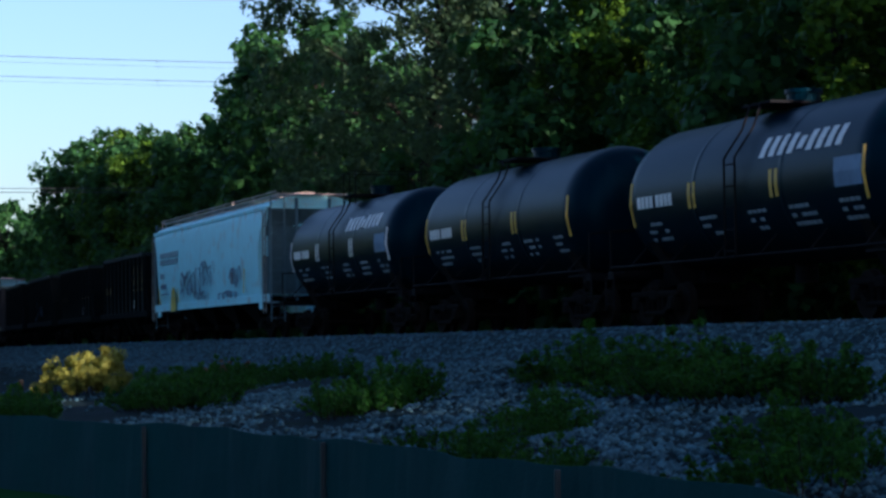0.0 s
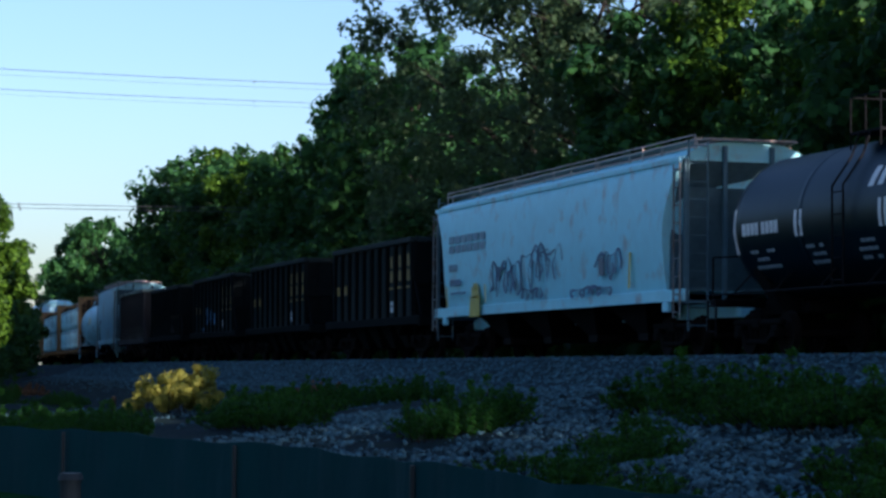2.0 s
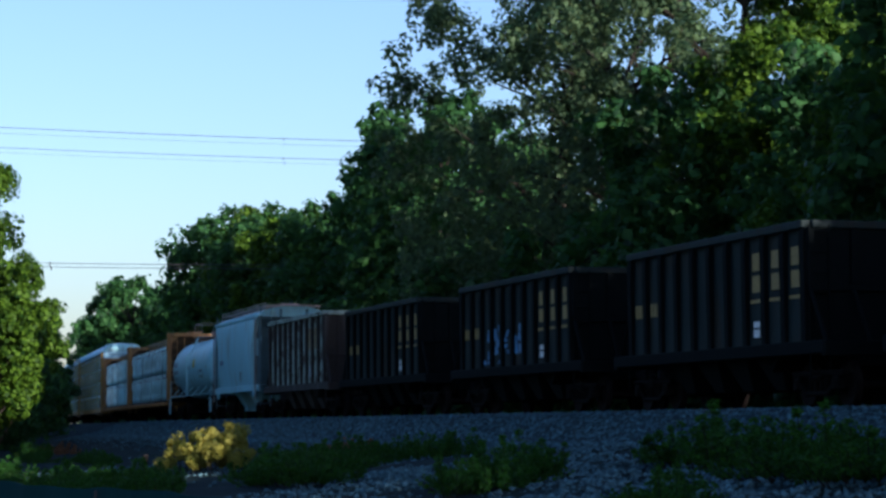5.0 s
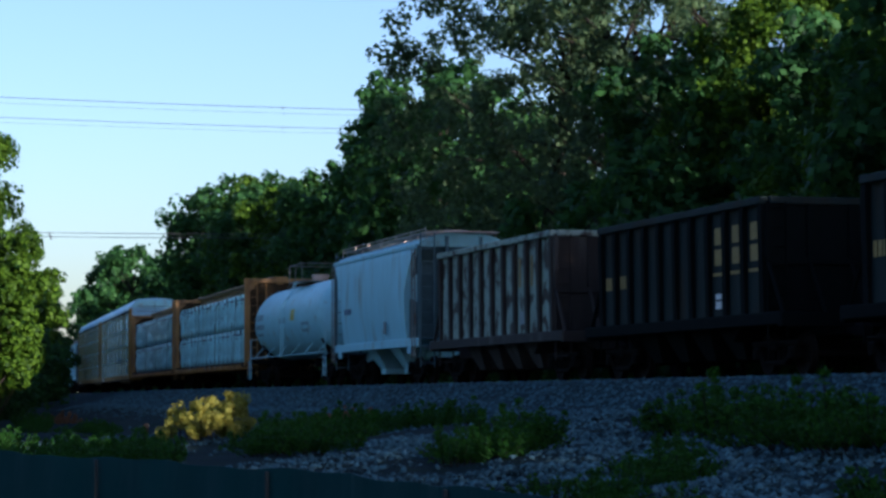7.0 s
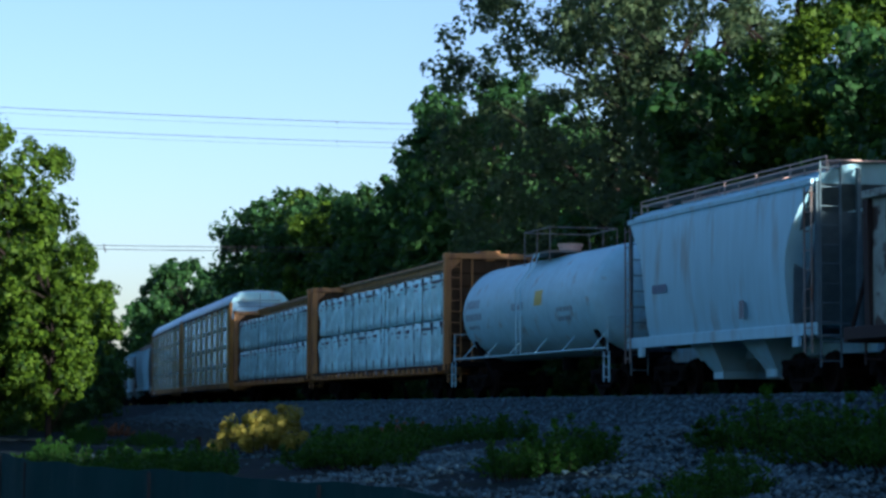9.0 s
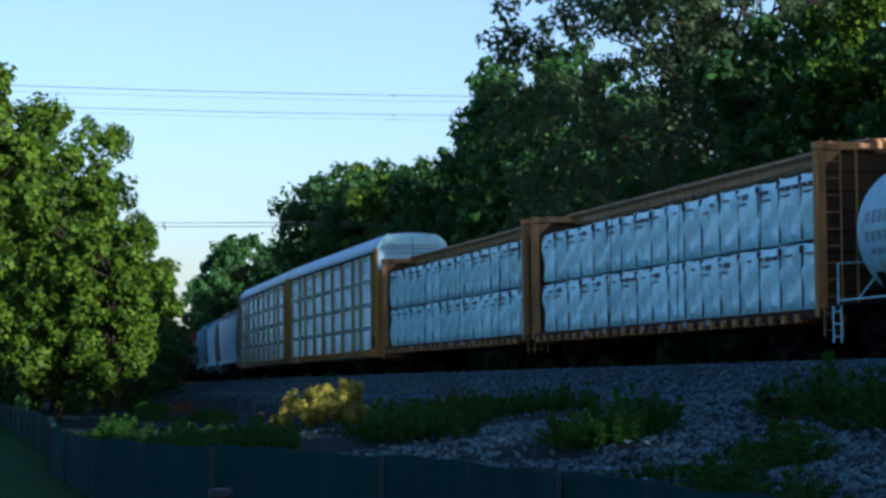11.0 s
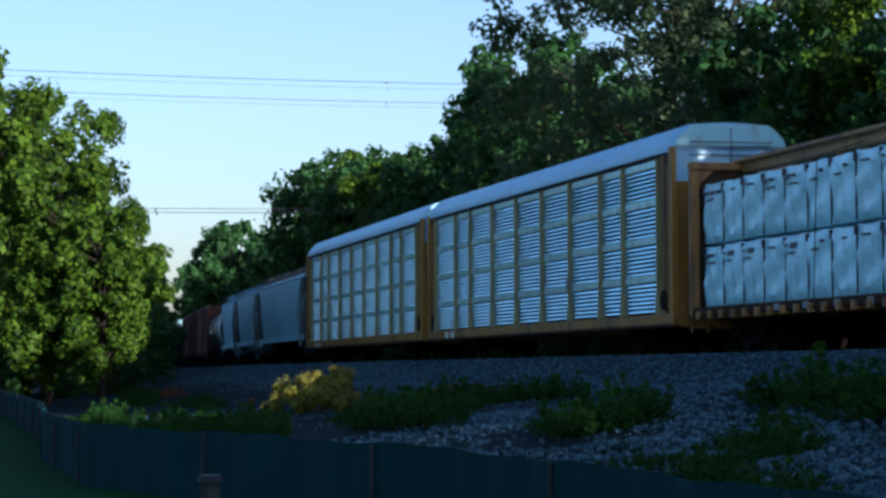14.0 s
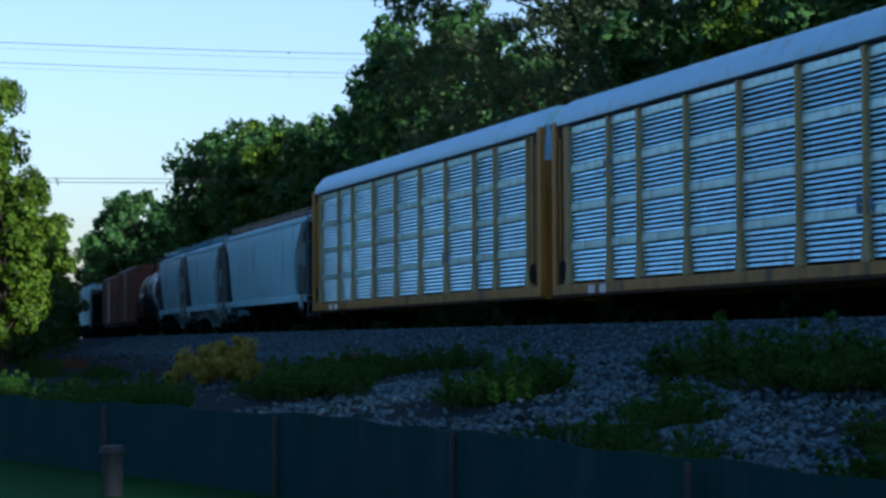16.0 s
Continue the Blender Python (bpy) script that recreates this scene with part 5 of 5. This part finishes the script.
# trees on the near side, where the line bends away
for kind, x, y, sc in (("oak", -129, 8.9, 0.92), ("sapling", -100.5, 9.35, 0.9), ("sapling", -104, 7.3, 1.14), ("poplar", -121, 4.0, 1.02), ("limemaple", -134, 4.4, 1.06), ("oak", -146, 12.0, 0.7), ("limemaple", -134, -5, 1.0), ("oak", -141, 8.6, 0.85), ("limemaple", -143, 5.0, 0.98), ("young", -120, 9.2, 0.45), ("young", -126, 12.4, 0.5), ("young", -114, 5.5, 0.5),
                       ("oak", -176, 14.5, 0.62), ("maple", -205, 21.8, 0.62), ("maple", -190, 21.4, 0.52), ("oak", -172, 18.0, 0.55), ("young", -160, 16.0, 1.15), ("young", -196, 21, 0.95), ("oak", -230, 20, 0.75), ("maple", -260, 23, 0.75), ("oak", -300, 25, 0.75), ("young", -150, 14.5, 0.8), ("oak", -120, -14, 1.0), ("gum", -360, 33, 0.8), ("gum", -420, 44, 0.9), ("oak", -450, 40, 0.9), ("oak", -480, 48, 0.9), ("gum", -400, 37, 0.8)):
    tree("far" if x < -240 else kind, x, y, sc, prng.uniform(0, 360), "leafy green tree on the near side of the line")
# unseen trees behind the camera, added to cut the sky light on train and bank
for x, y in ((-128, -26), (-116, -24), (-104, -27), (-92, -24), (-80, -26), (-68, -23), (-56, -26), (-44, -22), (-33, -25), (-22, -22), (-11, -25), (0, -22), (11, -25), (22, -23), (34, -25)):
    tree("coarse", x, y + 2, 0.6, prng.uniform(0, 360))

# ---- plants on the bank ----
wr = random.Random(77)


def patch(n, x0, x1, y0, y1, lo, hi, label="green leafy weeds growing through the stones"):
    for _ in range(n):
        t = wr.random()
        x = x0 + (x1 - x0) * t
        y = y0 + (y1 - y0) * t + wr.uniform(-0.5, 0.5)
        plant(WEEDS, wr.randrange(3), x, y, wr.uniform(lo, hi), label, "weed", "weed_clump", wr.uniform(0, 360))


patch(24, -35.3, -25, 14.1, 13.2, 0.7, 1.1)
patch(9, -31, -24.5, 12.0, 9.2, 0.4, 0.65)
patch(9, -26, -19.5, 8.4, 8.2, 0.4, 0.65)
patch(11, -35, -31.5, 11.2, 9.0, 0.55, 0.85)
patch(20, -52, -39.5, 12.0, 8.8, 0.65, 1.05)
patch(12, -60, -50, 14.4, 14.9, 0.6, 0.9)
patch(14, -60, -50, 13.0, 11.2, 0.5, 0.8)
patch(16, -50, -41, 10.6, 8.9, 0.5, 0.8)
patch(10, -88, -79, 11.6, 10.6, 0.45, 0.7)
patch(10, -67, -61, 8.9, 7.8, 0.45, 0.7)
patch(14, -110, -84, 11.8, 9.8, 0.6, 1.0)
patch(14, -60, -40, 7.0, 6.0, 0.5, 0.9)
patch(8, -72, -61, 6.8, 5.8, 0.6, 0.9)
patch(22, -58, -41, 8.9, 6.2, 0.5, 0.8)
patch(14, -58, -44, 6.5, 5.0, 0.5, 0.9)
patch(8, -21, -15, 10.6, 8.5, 0.6, 0.9)
for k, (x, y, sc) in enumerate(((-64.0, 12.2, 1.1), (-65.9, 11.45, 0.85), (-65.0, 11.85, 1.0), (-64.6, 12.5, 0.9), (-64.8, 10.95, 0.8), (-63.2, 11.3, 0.9), (-62.2, 11.7, 0.75))):
    plant(SHRUBS, k % 2, x, y, sc, "green shrub with leaves coloured pale yellow for the sun", "shrub", "shrub", wr.uniform(0, 360), "shrubs on the bank")
for x, y, sc in ((-60, 14.9, 0.9), (-61.5, 15.0, 0.9), (-104, 12.4, 1.2), (-101, 12.5, 1.0)):
    plant(DRYS, 0, x, y, sc, "dry brown weeds beside the ballast", "weed", "dry_weed_clump", wr.uniform(0, 360))

# ---- loose stones ----
def stones(name, seed, n, area, size, label, material=STONE):
    rng = np.random.default_rng(seed)
    x, y = area(rng, n)
    z = rough_land(x, y)
    r = size[0] + (size[1] - size[0]) * rng.random(len(x)) ** 2.2
    octa = np.array([(1, 0, 0), (0, 1, 0), (-1, 0, 0), (0, -1, 0), (0, 0, 1), (0, 0, -0.6)], float)
    tri = np.array([(0, 1, 4), (1, 2, 4), (2, 3, 4), (3, 0, 4), (1, 0, 5), (2, 1, 5), (3, 2, 5), (0, 3, 5)])
    V = octa[None] * (0.65 + 0.7 * rng.random((len(x), 6, 1)))
    a = rng.random(len(x)) * 6.283
    c, s = np.cos(a)[:, None], np.sin(a)[:, None]
    V = np.stack([V[:, :, 0] * c - V[:, :, 1] * s, V[:, :, 0] * s + V[:, :, 1] * c, V[:, :, 2] * 0.75], -1)
    tilt = rng.normal(size=(len(x), 2, 1)) * 0.35
    V[:, :, 2] += V[:, :, 0] * tilt[:, 0] + V[:, :, 1] * tilt[:, 1]
    V = V * r[:, None, None] + np.stack([x, y, z + r * 0.15], -1)[:, None]
    F = (tri[None] + (np.arange(len(x)) * 6)[:, None, None]).reshape(-1, 3)
    return tagged(new(name, fast_mesh(name, V.reshape(-1, 3), F, material)), label, "stones", kind="stuff")


def bank_area(rng, n):
    x = -13 - 62 * rng.random(n) ** 1.6
    f = fence_y(x)
    y = f + 0.3 + (track_y(x) - 4.3 - f) * rng.random(n)
    patchy = np.sin(0.55 * x + 0.4 * y) + np.sin(0.23 * x - 0.8 * y + 1.0) + 1.3 * np.clip((x + 40) / 8, -1, 1) + 0.2
    keep = patchy + rng.normal(size=n) * 0.5 > 0.2
    return x[keep], y[keep]


def shoulder_area(rng, n):
    x = -22 - 120 * rng.random(n) ** 1.5
    q = np.where(rng.random(n) < 0.72, 1.9 + 3.0 * rng.random(n), 4.4 + rng.exponential(0.55, n))
    return x, track_y(x) - np.minimum(q, 9.0)


stones("bank_stones", 5, 120000, bank_area, (0.02, 0.075), "pale grey crushed stones spilled down the bank")
stones("ballast_stones", 6, 66000, shoulder_area, (0.028, 0.075), "grey crushed ballast stones beside the track")

# ---- fence of green fabric, stakes, stubs ----
fence = tagged(new("fabric_fence"), "low dark green fabric fence on thin stakes", "fence")
fx = np.concatenate([np.arange(-100, -60, 1.0), np.arange(-60, 8, 0.25)])
s, rings = Shape(), []
for x in fx:
    y = fence_y(x) + 0.03 * math.sin(2.1 * x) + 0.02 * math.sin(5.3 * x)
    g = float(land(x, y))
    h = 0.86 + 0.015 * math.sin(1.3 * x) + 0.012 * math.sin(3.7 * x + 1)
    rings.append([(x, y, g - 0.05), (x, y + 0.02 * math.sin(4 * x), g + h * 0.5), (x, y, g + h), (x, y + 0.015, g + h), (x, y + 0.015 + 0.02 * math.sin(4 * x), g + h * 0.5), (x, y + 0.015, g - 0.05)])
part("fabric", s.loft(rings), FABRIC, fence)
stake = Shape().box(-0.022, 0.022, -0.03, 0.01, -0.1, 0.84, bevel=0.006).mesh("stake", PIPE)
for x in np.arange(-97.4, 8, 4.9):
    part("stake", stake, None, fence, at=pose(x, fence_y(x) - 0.045, float(land(x, fence_y(x))), 0, 0, 10 * math.sin(x)))
stub = tagged(new("marker_post"), "short dark marker post on the ballast edge", "post")
part("post", Shape().box(-0.07, 0.07, -0.07, 0.07, -0.2, 0.52, bevel=0.015), POSTWOOD, stub)
stub.location = (-69.0, 10.75, float(rough_land(-69.0, 10.75)))
pipe = tagged(new("cleanout_post"), "short grey plastic post with a cap in the lawn", "post")
part("pipe", Shape().tube((0, 0, -0.1), (0, 0, 0.46), 0.11, 16), PIPE, pipe)
part("cap", Shape().tube((0, 0, 0.46), (0, 0, 0.53), 0.14, 16, r2=0.11), PIPE, pipe)
pipe.location = (-24.6, 3.4, 0.0)
slab = tagged(new("concrete_slab"), "pale broken concrete slab lying on the bank", "slab")
part("slab", Shape().box(-0.9, 0.9, -0.7, 0.7, -0.1, 0.16, bevel=0.05), BALLAST, slab)
slab.matrix_basis = pose(-55.5, 13.2, float(rough_land(-55.5, 13.2)), 6, -4, 20)

# ---- power lines ----
def power_line(x0, y0, z0, x1, y1, z1, sag, r, label):
    ob = tagged(new("power_line"), label, "power line")
    pts = []
    for k in range(25):
        t = k / 24
        pts.append((x0 + (x1 - x0) * t, y0 + (y1 - y0) * t, z0 + (z1 - z0) * t - sag * 4 * t * (1 - t)))
    part("wire", Shape().pipe(pts, r, 5), WIRE, ob)
    for t in (9, 15):
        p = pts[t]
        part("spacer", Shape().tube((p[0], p[1], p[2] - 0.2), (p[0], p[1], p[2] + 0.08), r * 2, 6), WIRE, ob)
    return ob


def line_pole(x, y, h):
    ob = tagged(new("utility_pole"), "wooden utility pole with a crossarm", "pole")
    part("pole", Shape().tube((0, 0, -0.5), (0, 0, h), 0.2, 10, r2=0.14), POSTWOOD, ob)
    part("crossarm", Shape().box(-1.2, 1.2, -0.07, 0.07, h - 0.9, h - 0.75), POSTWOOD, ob)
    ob.location = (x, y, float(land(x, y)))


for dx, z, r in ((0, 34.0, 0.036), (0.6, 33.3, 0.016), (0, 31.8, 0.032), (0.6, 31.2, 0.014)):
    power_line(-255 + dx, -60, z + 1.9, -262 + dx, 125, z + 1.0, 2.0, r, "dark overhead power cable high over the railway")
for dx, z in ((0, 11.9), (0.8, 11.6)):
    power_line(-150 + dx, -30, z + 0.5, -154 + dx, 46, z + 0.5, 0.6, 0.022, "dark overhead wire across the railway")
line_pole(-154, 46, 12.9)
line_pole(-150, -30, 12.9)
for x, y in ((-255, -60), (-262, 125)):
    line_pole(x, y, 35.5)


# ---- what moves ----
def train_at(t):
    u = (t - 8) / 8
    return 13.10203 * (t - 8) + 0.20952 * u * u + 0.11619 * u ** 3 - 1.14877 * u ** 4 - 0.14028 * u ** 5


def car_pose(s, reach):
    a, b = s - reach, s + reach
    pa, pb = Vector((a, track_y(a), rail_z(a))), Vector((b, track_y(b), rail_z(b)))
    d = pb - pa
    m = (pa + pb) / 2
    turn = math.atan2(d.y, d.x)
    pitch = -math.atan2(d.z, math.hypot(d.x, d.y))
    return Matrix.Translation(m) @ Matrix.Rotation(turn, 4, "Z") @ Matrix.Rotation(pitch, 4, "Y")


def motions():
    """The train rolls to the right; its wheels turn with it."""
    times = [k * 0.5 for k in range(33)]
    for ob, s, reach in CARS:
        walk(ob, [(t, car_pose(s + train_at(t), reach)) for t in times])
    turning = {}
    for w, k in WHEELS:
        if k not in turning:
            walk(w, [(i / FPS, pose(k, 0, 0.42, 0, math.degrees((train_at(i / FPS) - train_at(0)) / 0.42), 0)) for i in range(0, 16 * FPS + 1)])
            turning[k] = w
        else:
            w.rotation_mode = "QUATERNION"
            data = w.animation_data_create()
            data.action = turning[k].animation_data.action
            data.action_slot = turning[k].animation_data.action_slot


motions()
